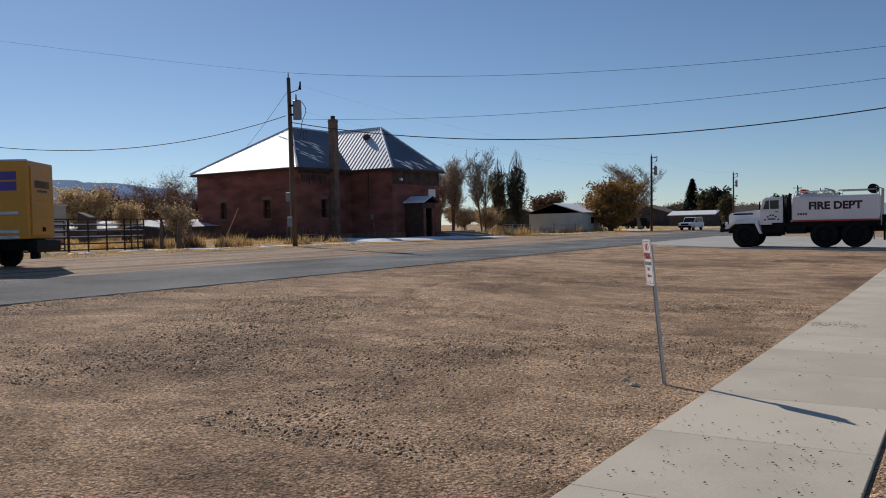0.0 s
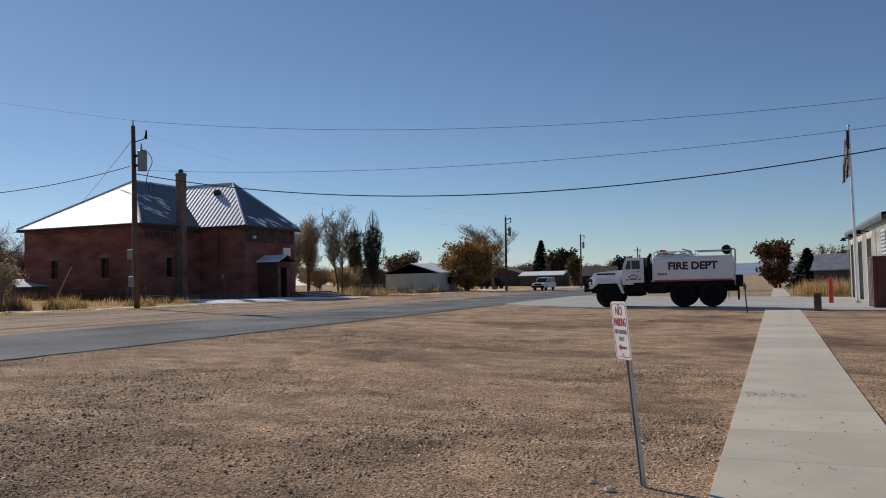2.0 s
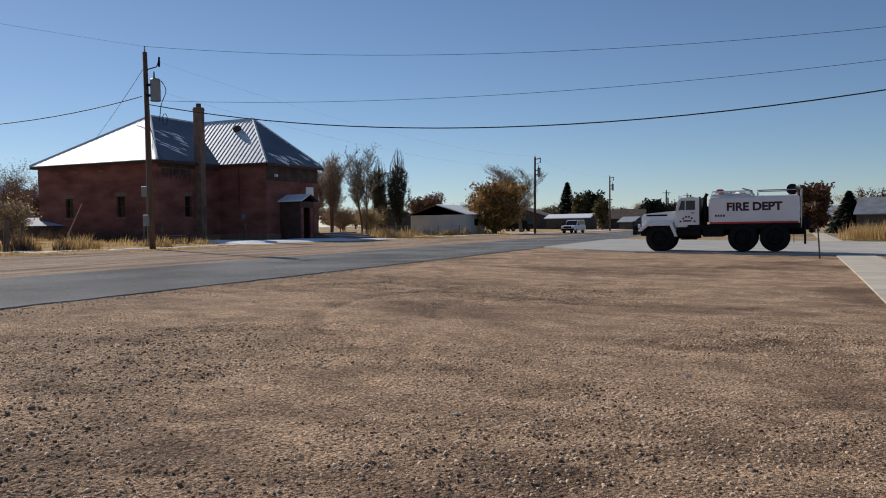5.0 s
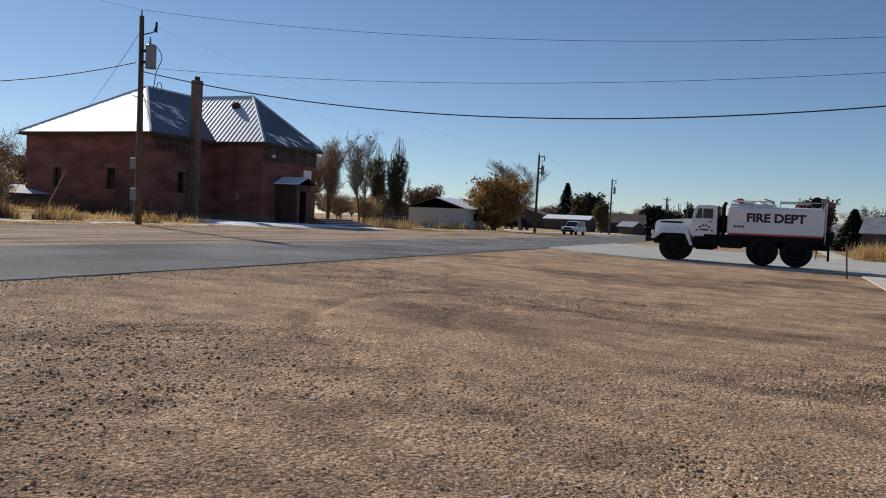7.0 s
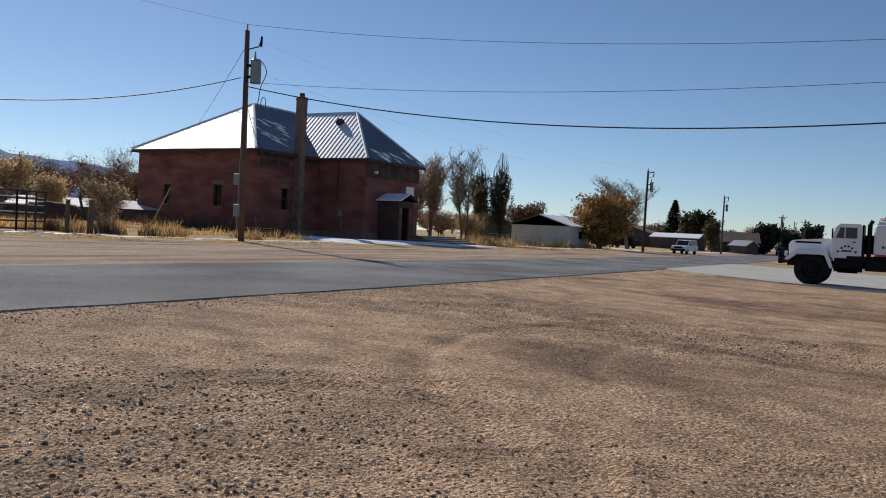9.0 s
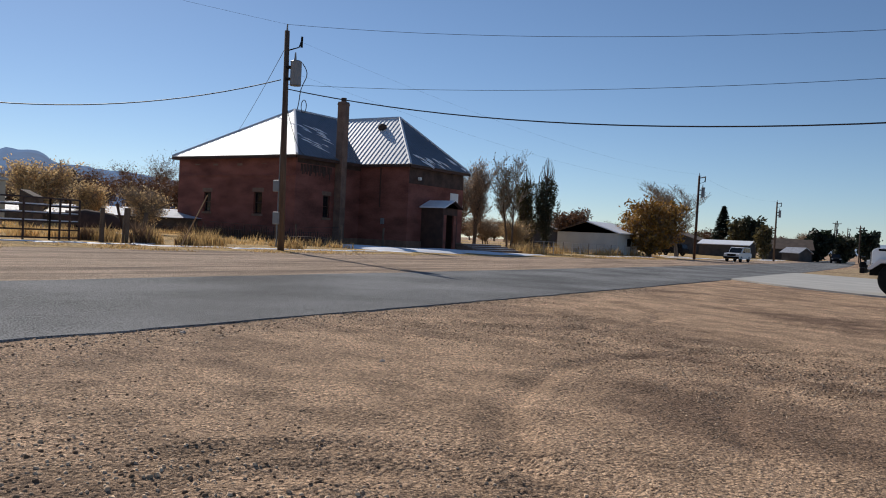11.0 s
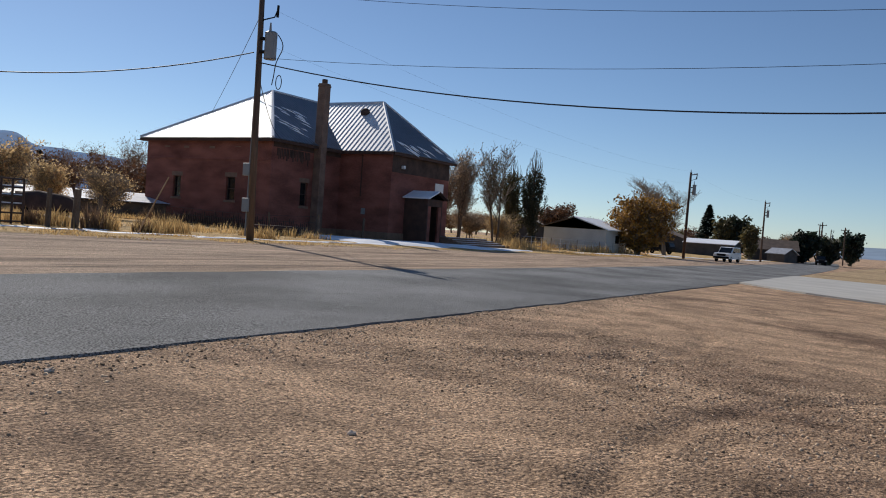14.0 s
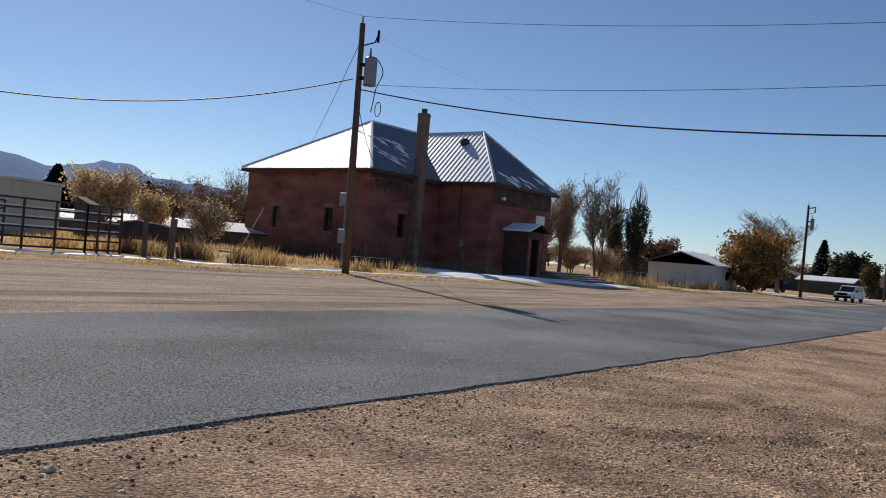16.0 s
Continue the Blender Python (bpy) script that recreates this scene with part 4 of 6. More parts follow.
# cab
cab = prism([(3.36, 1.2), (3.36, 2.55), (3.46, 2.62), (4.2, 2.62), (4.32, 2.52), (4.5, 1.95), (4.5, 1.2)], -1.05, 1.05, 0.03)
cb = part("cab", cab, M_WHITE, truck, "white steel cab")
part("windscreen", prism([(4.345, 2.48), (4.365, 2.48), (4.5, 2.02), (4.48, 2.02)], -0.9, 0.9), M_GLASS, cb)
for s in (-1, 1):
    y0, y1 = (1.05, 1.062) if s > 0 else (-1.062, -1.05)
    part("side_window", prism([(3.55, 2.02), (3.55, 2.46), (4.18, 2.46), (4.32, 2.02)], y0, y1), M_GLASS, cb)
    dy0, dy1 = (1.052, 1.07) if s > 0 else (-1.07, -1.052)
    dr = part("door", prism([(3.48, 1.25), (3.48, 1.97), (4.38, 1.97), (4.38, 1.25)], dy0, dy1, 0.004), M_WHITE, cb)
    part("handle", box(3.58, s * 1.07 - 0.015, 1.85, 3.72, s * 1.07 + 0.03, 1.89), M_FRAME, dr)
    part("window_post", box(3.98, min(s * 1.05, s * 1.075), 2.02, 4.02, max(s * 1.05, s * 1.075), 2.46), M_WHITE, cb)
    if s > 0:
        for k in range(6):
            a = (k - 2.5) * 0.13
            part("emblem_bar", box(3.9 - a - 0.045, 1.072, 1.66 - 2.2 * a * a, 3.9 - a + 0.045, 1.076, 1.74 - 2.2 * a * a), M_LETTER, dr)
        part("emblem_bar", box(3.72, 1.072, 1.46, 4.1, 1.076, 1.53), M_LETTER, dr)
part("cab_rear", box(3.3, -1.0, 1.2, 3.358, 1.0, 2.6, 0.01), M_FRAME, truck)
part("exhaust_stack", bent_tube([Vector(p) for p in ((3.1, 0.85, 1.1), (3.1, 0.85, 2.6), (3.0, 0.85, 2.78))], 0.09, 10), M_FRAME, truck, "black vertical exhaust")
part("air_cleaner", tube((3.1, -0.7, 1.4), (3.1, -0.7, 2.2), 0.22, 0.22, 14), M_FRAME, truck)
hood = prism([(4.5, 1.25), (4.5, 1.98), (4.9, 1.97), (6.0, 1.86), (6.14, 1.75), (6.14, 1.2)], -0.62, 0.62, 0.05)
hd = part("hood", hood, M_WHITE, truck, "white engine hood")
part("grille", box(6.145, -0.5, 1.2, 6.17, 0.5, 1.72), M_FRAME, hd)
for k in range(6):
    part("grille_bar", box(6.17, -0.45 + 0.17 * k, 1.22, 6.19, -0.41 + 0.17 * k, 1.7), M_WHITE, hd)
part("hood_slot", box(4.9, 0.622, 1.75, 5.9, 0.63, 1.83), M_FRAME, hd)
for s in (-1, 1):
    a, b = (0.6, 1.2) if s > 0 else (-1.2, -0.6)
    fd = prism([(4.36, 0.75), (4.5, 0.75), (4.72, 1.3), (5.75, 1.3), (6.1, 1.02), (6.22, 1.02), (6.22, 1.1), (5.82, 1.44), (4.62, 1.44)], a, b, 0.01)
    part("fender", fd, M_WHITE, truck, "angular white front fender")
    part("headlight", tube((6.18, s * 0.85, 1.28), (6.28, s * 0.85, 1.28), 0.12, 0.1, 14), M_LAMP, truck)
    part("mirror", box(4.42, s * 1.28 - 0.05, 2.0, 4.48, s * 1.28 + 0.05, 2.4, 0.01), M_FRAME, truck)
    part("mirror_arm", tube((4.45, s * 1.05, 2.42), (4.45, s * 1.28, 2.4), 0.015), M_FRAME, truck)
part("bumper", box(6.32, -1.15, 0.85, 6.5, 1.15, 1.08, 0.03), M_FRAME, truck)
part("winch", tube((6.45, -0.4, 1.16), (6.45, 0.4, 1.16), 0.14, 0.14, 12), M_FRAME, truck)
part("brush_guard", bent_tube([Vector(p) for p in ((6.48, 0.95, 1.0), (6.5, 0.95, 1.5), (6.5, -0.95, 1.5), (6.48, -0.95, 1.0))], 0.03), M_FRAME, truck)
part("wheel_well", box(4.7, -0.7, 0.85, 6.1, 0.7, 1.25), M_FRAME, truck)


# ---- parked cars ----
def car(m, paint, label, dark_lower=True):
    c = thing("parked_car", m, label, "car")
    body = prism([(-2.35, 0.55), (-2.4, 0.95), (-2.3, 1.1), (1.0, 1.12), (2.2, 1.05), (2.4, 0.9), (2.42, 0.5), (2.2, 0.4), (-2.2, 0.4)], -0.92, 0.92, 0.06)
    part("body", body, paint, c)
    roof_ = prism([(-2.28, 1.1), (-2.1, 1.74), (-1.9, 1.8), (0.2, 1.8), (0.42, 1.74), (1.12, 1.1)], -0.8, 0.8, 0.05)
    cb_ = part("cabin", roof_, paint, c)
    part("windscreen", prism([(0.47, 1.7), (0.49, 1.72), (1.13, 1.14), (1.11, 1.12)], -0.7, 0.7), M_GLASS, cb_)
    part("rear_window", prism([(-2.13, 1.68), (-2.15, 1.68), (-2.3, 1.15), (-2.28, 1.15)], -0.68, 0.68), M_GLASS, cb_)
    for s in (-1, 1):
        y0, y1 = (0.8, 0.812) if s > 0 else (-0.812, -0.8)
        for o in ([(-2.0, 1.18), (-1.9, 1.66), (-1.1, 1.7), (-1.1, 1.18)], [(-1.0, 1.18), (-1.0, 1.7), (-0.15, 1.7), (-0.15, 1.18)], [(-0.05, 1.18), (-0.05, 1.7), (0.3, 1.68), (0.85, 1.18)]):
            part("side_window", prism(o, y0, y1), M_GLASS, cb_)
        for x in (-1.4, 1.5):
            wheel(c, x, s * 0.8, 0.37, 0.24, M_STEEL, s)
        part("headlight", box(2.38, s * 0.72 - 0.16, 0.78, 2.44, s * 0.72 + 0.16, 0.95, 0.02), M_LAMP, c)
        part("mirror", box(0.7, s * 0.98 - 0.09, 1.12, 0.82, s * 0.98 + 0.09, 1.28, 0.02), M_FRAME, c)
    part("grille", box(2.39, -0.52, 0.72, 2.445, 0.52, 0.98, 0.02), M_FRAME, c)
    part("bumper", box(2.3, -0.9, 0.42, 2.52, 0.9, 0.66, 0.03), M_FRAME if dark_lower else paint, c)
    return c


car(pose(-30.6, 113.5, gz(-30.6, 113.5) + 0.02, 0, 0, -95), M_WHITE, "white sport utility vehicle parked at the road edge")
car(pose(-44.8, 133.0, gz(-44.8, 133) + 0.02, 0, 0, 165), M_FRAME, "dark sedan parked in a driveway under a tree")
car(pose(-29.5, 190.0, gz(-29.5, 190) + 0.02, 0, 0, -80), M_FRAME, "dark car parked far down the road")

# ---- yellow box truck ----
C0 = Vector((-25.75, 16.05, 0))
ry = Vector((-0.61, 0.79, 0))
rx_ = Vector((-0.79, -0.61, 0))
ym = Matrix((rx_.to_4d(), ry.to_4d(), Vector((0, 0, 1)).to_4d(), (0, 0, 0, 1))).transposed()
for c in range(3):
    ym[3][c] = 0
ym.translation = Vector((C0.x, C0.y, gz(C0.x, C0.y) + 0.02))
yt = thing("box_truck", ym, "amber yellow rental box truck with violet side panels", "truck")
bx = part("cargo_box", box(0, 0, 1.0, 6.2, 2.35, 3.66, 0.05, seg=2), M_YELLOW, yt, "amber yellow cargo box")
part("top_rail", box(-0.01, -0.015, 3.6, 6.2, 0.05, 3.68, 0.01), M_STEEL, bx)
part("side_panel", box(0.35, -0.012, 3.0, 3.4, -0.002, 3.28), M_BLUE, bx, "violet blue printed panel")
part("side_panel", box(0.35, -0.012, 2.64, 3.4, -0.002, 2.94), M_BLUE, bx, "violet blue printed panel")
for z in (1.83, 1.2):
    part("rub_rail", box(0.3, -0.03, z, 6.1, 0.0, z + 0.12, 0.01), M_STEEL, bx, "bright aluminium rub rail")
part("lower_rail", box(0.3, -0.02, 1.02, 6.1, 0.0, 1.14, 0.01), M_STEEL, bx)
rd = part("roll_door", box(-0.03, 0.2, 1.1, 0.0, 2.15, 3.5, 0.01), M_YELLOW, bx)
for k in range(4):
    part("door_slat", box(-0.045, 0.22, 1.15 + 0.58 * k, -0.03, 2.13, 1.7 + 0.58 * k, 0.005), M_YELLOW, rd)
part("label_bar", box(-0.05, 0.5, 2.75, -0.044, 1.8, 3.0), M_OLDWOOD, rd)
part("label_bar", box(-0.05, 0.7, 2.6, -0.044, 1.6, 2.68), M_OLDWOOD, rd)
part("latch", box(-0.08, 1.1, 1.25, -0.04, 1.3, 1.4), M_FRAME, rd)
part("chassis", box(0.1, 0.6, 0.6, 7.6, 1.75, 1.0, 0.02), M_FRAME, yt)
part("rear_bumper", box(-0.22, 0.05, 0.55, 0.1, 2.3, 0.95, 0.04), M_FRAME, yt)
part("tow_step", box(-0.2, 0.25, 0.32, 0.1, 0.45, 0.6, 0.03), M_FRAME, yt)
for x in (1.5, 6.6):
    wheel(yt, x, 0.25, 0.45, 0.28, M_FRAME, -1)
    wheel(yt, x, 2.1, 0.45, 0.28, M_FRAME, 1)
cby = part("cab", prism([(6.3, 0.7), (6.3, 2.4), (7.3, 2.35), (7.8, 1.6), (8.4, 1.4), (8.4, 0.6)], 0.15, 2.2, 0.05), M_YELLOW, yt)
part("side_window", prism([(6.5, 1.6), (6.5, 2.2), (7.2, 2.2), (7.6, 1.6)], 0.14, 0.149), M_GLASS, cby)


# ---- corral, fence posts and yard things ----
def corral_panel(y0, y1, x0, x1, h, label):
    g = thing("corral_gate", Matrix(), label, "gate", "corral panels")
    a, b = Vector((x0, y0, gz(x0, y0) + 0.12)), Vector((x1, y1, gz(x1, y1) + 0.12))
    for k in range(6):
        z = Vector((0, 0, h * k / 5))
        part("rail", tube(a + z, b + z, 0.035, 0.035, 7), M_DKRAIL, g)
        if 0 < k < 5 and k != 1:
            part("snow_cap", box(0, 0, 0, 1, 1, 1), M_SNOW, g).matrix_basis = Matrix.Translation(a + z + Vector((-0.03, 0, 0.03))) @ Matrix.Rotation(math.atan2((b - a).y, (b - a).x), 4, "Z") @ Matrix.Diagonal(((b - a).length * 0.97, 0.08, 0.05, 1))
    for k in range(4):
        p = a.lerp(b, k / 3)
        part("upright", tube(p - Vector((0, 0, 0.13)), p + Vector((0, 0, h)), 0.045, 0.045, 7), M_DKRAIL, g)
    return g


corral_panel(22.0, 25.9, -38.4, -38.5, 1.62, "dark rusty tubular corral panel with snow on its rails")
corral_panel(25.95, 29.4, -38.5, -38.6, 1.62, "dark rusty tubular corral panel with snow on its rails")
corral_panel(24.0, 28.0, -41.5, -42.0, 1.5, "dark rusty tubular corral panel further back")
corral_panel(18.0, 22.0, -38.3, -38.4, 1.62, "dark rusty tubular corral panel with snow on its rails")
corral_panel(29.4, 31.0, -38.6, -39.0, 1.62, "short dark corral panel beside the fence")


def fence_post(x, y, h, r, lean=0.0):
    p = part("fence_post", tube((0, 0, -0.2), (lean, lean * 0.4, h), r, r * 0.85, 7), M_OLDWOOD)
    p.location = (x, y, gz(x, y))
    return tagged(p, "grey weathered round timber fence post", "fence post", "fence posts along the yard")


for x, y, h, r, q in ((-38.0, 31.4, 1.5, 0.11, 0.02), (-37.5, 32.2, 1.55, 0.15, 0.08), (-38.6, 33.0, 1.1, 0.1, -0.05), (-39.2, 34.5, 1.4, 0.1, 0.05), (-40.4, 50.2, 1.4, 0.12, 0.03), (-40.6, 44.6, 1.2, 0.06, 0.02), (-40.7, 46.5, 1.3, 0.06, -0.1), (-42.5, 57.5, 1.4, 0.09, 0.02)):
    fence_post(x, y, h, r, q)
stk = part("leaning_stake", tube((0, 0, -0.1), (0.5, 1.0, 2.35), 0.034, 0.026, 6), M_STAKE)
stk.location = (-35.55, 33.55, gz(-35.55, 33.55))
tagged(stk, "slim bare wooden stake leaning over", "stake")
for z in (0.5, 0.9, 1.25):
    wr = part("fence_wire", bent_tube([Vector((-37.5, 32.2, gz(-37.5, 32.2) + z)), Vector((-38.6, 33.0, gz(-38.6, 33) + z * 0.85)), Vector((-39.2, 34.5, gz(-39.2, 34.5) + z)), Vector((-40.6, 44.6, gz(-40.6, 44.6) + z * 0.85)), Vector((-40.4, 50.2, gz(-40.4, 50.2) + z))], 0.008, 4), M_WIRE)
    tagged(wr, "thin rusty strand of fence wire", "wire", "fence wires")
pallet = thing("timber_pile", Matrix.Translation((-41.2, 47.6, gz(-41.2, 47.6))), "stack of dark weathered timbers by the building", "timber")
for k in range(4):
    part("timber", box(-0.4 + 0.03 * k, -2.2 + 0.1 * k, 0.02 + 0.14 * k, 0.35, 2.2 - 0.12 * k, 0.13 + 0.14 * k, 0.015), M_DARKWOOD, pallet)
picket = thing("picket_fence", Matrix(), "low row of dark uneven wooden pickets before the brick wall", "fence")
random.seed(8)
for k in range(70):
    u = k / 69
    x, y = -51.5 + 9.0 * u, 49.6 + 2.2 * u
    h = random.uniform(0.6, 1.0)
    part("picket", box(x, y, gz(x, y) - 0.05, x + 0.05, y + 0.03, gz(x, y) + h), M_DARKWOOD, picket)

# old wagon, covered with a dark tarpaulin
wg = thing("covered_wagon", pose(-46.8, 37.0, gz(-46.5, 37.2), 0, 0, 55) @ Matrix.Diagonal((0.62, 0.75, 0.8, 1)), "dark tarpaulin-covered farm wagon standing in dry grass", "wagon")
bm = bmesh.new()
prev = None
for i in range(9):
    x = -2.2 + 4.4 * i / 8
    hgt = 1.75 - 0.5 * abs(i / 8 - 0.35) - 0.25 * (i == 8)
    col = [bm.verts.new((x + random.uniform(-0.05, 0.05), yy, hgt * zz + random.uniform(-0.05, 0.05))) for yy, zz in ((-0.9, 0.35), (-0.85, 0.75), (-0.45, 0.97), (0, 1.0), (0.45, 0.97), (0.85, 0.75), (0.9, 0.35))]
    if prev:
        for q in range(6):
            bm.faces.new((prev[q], col[q], col[q + 1], prev[q + 1]))
    else:
        bm.faces.new(col)
    prev = col
bm.faces.new(prev)
part("tarpaulin", bm, M_DARKWOOD, wg, "dark sagging tarpaulin", smooth=True)
part("bed", box(-2.2, -0.85, 0.5, 2.2, 0.85, 0.65, 0.02), M_DARKWOOD, wg)
for x in (-1.4, 1.4):
    wheel(wg, x, -0.8, 0.35, 0.2, M_RUST, -1)
    wheel(wg, x, 0.8, 0.35, 0.2, M_RUST, 1)
part("tilted_board", prism([(2.3, 0.5), (2.5, 0.5), (2.0, 2.3), (1.8, 2.2)], -0.3, 0.2), M_DARKWOOD, wg)


# ---- houses and sheds ----
def gable_house(name, m, w, d, h, rise, wall_m, roof_m, label, snow=False, windows=(), over=0.35):
    """A house whose gables face its own -y and +y ends."""
    b = thing(name, m, label, "house" if "house" in name else "shed")
    wl = part("wall", prism([(-w / 2, -0.4), (-w / 2, h), (0, h + rise - 0.06), (w / 2, h), (w / 2, -0.4)], -d / 2, d / 2), wall_m, b)
    for s in (-1, 1):
        bm = bmesh.new()
        t = 0.12
        e, zl = w / 2 + over, h - rise * over / (w / 2)
        a = [bm.verts.new(p) for p in ((s * e, -d / 2 - over, zl), (s * e, d / 2 + over, zl), (0, d / 2 + over, h + rise), (0, -d / 2 - over, h + rise))]
        c = [bm.verts.new(v.co + Vector((0, 0, t))) for v in a]
        bm.faces.new(a)
        bm.faces.new(c)
        for i in range(4):
            bm.faces.new((a[i], a[(i + 1) % 4], c[(i + 1) % 4], c[i]))
        part("roof", bm, M_SNOW if (snow and s > 0) or snow == 2 else roof_m, b)
    for end, x, z, ww, hh in windows:
        wn_ = new("window")
        wn_.parent = b
        if end == "s":
            y = -d / 2
            part("frame", box(x - ww / 2 - 0.07, y - 0.05, z - hh / 2 - 0.07, x + ww / 2 + 0.07, y - 0.002, z + hh / 2 + 0.07), M_SIGN, wn_)
            part("pane", box(x - ww / 2, y - 0.07, z - hh / 2, x + ww / 2, y - 0.05, z + hh / 2), M_GLASS, wn_)
        else:
            y = w / 2
            part("frame", box(y + 0.002, x - ww / 2 - 0.07, z - hh / 2 - 0.07, y + 0.05, x + ww / 2 + 0.07, z + hh / 2 + 0.07), M_SIGN, wn_)
            part("pane", box(y + 0.05, x - ww / 2, z - hh / 2, y + 0.07, x + ww / 2, z + hh / 2), M_GLASS, wn_)
    return b


wh = gable_house("white_house", pose(-44.0, 102.0, gz(-43.6, 99), 0, 0, 0), 7.4, 7, 2.45, 1.15, M_WALLW, M_BROWN, "low white house with a brown gable and snow on its roof", True, (("e", 0, 1.4, 1.2, 0.9),))
bm = bmesh.new()
g = [bm.verts.new(p) for p in ((-3.95, -3.53, 2.4), (3.95, -3.53, 2.4), (0, -3.53, 3.62))]
bm.faces.new(g)
bmesh.ops.solidify(bm, geom=bm.faces[:], thickness=0.05)
part("gable", bm, M_BROWN, wh, "dark brown boarded gable")
gable_house("brown_house", pose(-48.3, 181.0, gz(-48, 180), 0, 0, -90), 7, 9.5, 2.4, 0.8, M_DKWALL, M_BROWN, "long low dark house with snow on its roof", True)
gable_house("brown_house", pose(-60.5, 186, gz(-60, 180), 0, 0, 0), 13, 9, 2.7, 2.0, M_DKWALL, M_BROWN, "dark house with a broad gable behind the maple")
gable_house("brown_house", pose(-38.8, 190, gz(-38, 186), 0, 0, -75), 8, 9, 2.3, 1.9, M_DKWALL, M_BROWN, "low dark house with a dark roof", False)
gable_house("blue_house", pose(-41, 214, gz(-41, 200), 0, 0, 90), 8, 9, 2.6, 2.0, M_DKWALL, M_BROWN, "distant dark house with a tall roof")
gable_house("grey_shed", pose(-35.5, 182, gz(-35, 180), 0, 0, 60), 3.4, 4, 1.7, 0.9, M_DKWALL, M_STEEL, "small dark shed with a bright metal roof")
gable_house("dark_house", pose(10.2, 124, gz(8, 121), 0, 0, -102), 8.5, 11, 2.7, 2.0, M_DKWALL, M_SLATE, "dark single-storey house with a pale bargeboard", False)
gable_house("white_house", pose(-58, 116, gz(-58, 116), 0, 0, 20), 6, 8, 2.2, 1.2, M_DKWALL, M_BROWN, "small dark house among trees")
# trailer with a flat roof behind the corral
tr = thing("mobile_home", pose(-57.6, 34.1, gz(-56, 35.6), 0, 0, 20), "cream mobile home with a pale band along its flat roof", "mobile home")
part("body", box(-7, -1.8, 0.4, 3.2, 1.8, 2.75, 0.03), M_CREAM, tr)
part("roof", box(-7.1, -1.9, 2.75, 3.3, 1.9, 2.9, 0.03), M_WALLW, tr, "pale roof edge")
part("skirting", box(-6.9, -1.7, -0.2, 3.1, 1.7, 0.4), M_STEEL, tr)
wn_ = part("window", box(0.0, -1.84, 1.35, 1.9, -1.802, 2.2), M_SIGN, tr)
part("pane", box(0.08, -1.855, 1.42, 0.9, -1.84, 2.13), M_GREY, wn_)
part("pane", box(1.0, -1.855, 1.42, 1.82, -1.84, 2.13), M_GREY, wn_)
lean = thing("lean_to", pose(-57.6, 35.9, gz(-56, 37.5), 0, 0, 20), "grey lean-to shed at the end of the mobile home", "shed")
part("body", prism([(3.3, -0.2), (3.3, 2.3), (4.3, 1.9), (4.3, -0.2)], 0.4, 1.2), M_OLDWOOD, lean)
# long low barn with snow on the roof
barn = thing("long_barn", pose(-63.5, 48.8, gz(-62, 48), 0, 0, 49), "long low weathered barn with a snow-covered roof", "barn")
part("wall", box(-9, -2.0, -0.4, 9, 2.0, 1.0), M_OLDWOOD, barn)
part("roof", prism([(-9.3, 0.95), (-9.3, 1.05), (9.3, 1.05), (9.3, 0.95)], -2.3, 2.3), M_DARKWOOD, barn)
bm = bmesh.new()
q = [bm.verts.new(p) for p in ((-9.3, -2.4, 1.06), (9.3, -2.4, 1.06), (9.3, 0.8, 1.75), (-9.3, 0.8, 1.75))]
bm.faces.new(q)
bmesh.ops.solidify(bm, geom=bm.faces[:], thickness=0.1)
part("snow_cover", bm, M_SNOW, barn, "roof slope under patchy snow")

# fire hall
hall = thing("fire_hall", Matrix(), "pale metal-clad fire hall with tall dark bay doors", "building")
HZ = gz(5, 60)
HX = 4.75
bays = [(69.6, 72.2), (63.0, 66.3), (57.2, 60.3)]
wall_with_holes(False, HX, 49.4, 73.4, HZ - 0.3, HZ + 4.85, [(a, b, HZ - 0.3, HZ + 4.0) for a, b in bays], 0.3, M_PALE, hall, "wall")
part("wall", box(HX + 0.3, 73.1, HZ - 0.3, 22, 73.4, HZ + 4.85), M_PALE, hall)
part("wall", box(HX + 0.3, 49.4, HZ - 0.3, 22, 49.7, HZ + 4.85), M_PALE, hall)
part("wall", box(21.7, 49.7, HZ - 0.3, 22, 73.1, HZ + 4.85), M_PALE, hall)
for a, b in bays:
    d = part("bay_door", box(HX + 0.22, a, HZ - 0.1, HX + 0.27, b, HZ + 4.0), M_DKWALL, hall, "dark sectional bay door")
    for k in range(5):
        part("door_panel", box(HX + 0.2, a + 0.1, HZ + 0.08 + 0.78 * k, HX + 0.219, b - 0.1, HZ + 0.78 + 0.78 * k), M_DKWALL, d)
    for yy in (a, b):
        part("door_trim", box(HX - 0.03, yy - 0.12, HZ - 0.2, HX - 0.002, yy + 0.12, HZ + 4.15), M_WALLW, hall)
    lm = part("wall_lamp", tube((HX, (a + b) / 2, HZ + 4.42), (HX - 0.55, (a + b) / 2, HZ + 4.5), 0.04, 0.04, 6), M_FRAME, hall, "dark gooseneck lamp")
    part("shade", tube((HX - 0.6, (a + b) / 2, HZ + 4.3), (HX - 0.6, (a + b) / 2, HZ + 4.55), 0.24, 0.08, 10), M_FRAME, lm)
for k in range(47):
    y = 49.6 + k * 0.5
    if not any(a - 0.2 < y < b + 0.2 for a, b in bays):
        part("siding_rib", box(HX - 0.025, y, HZ - 0.2, HX - 0.002, y + 0.06, HZ + 4.7), M_PALE, hall)
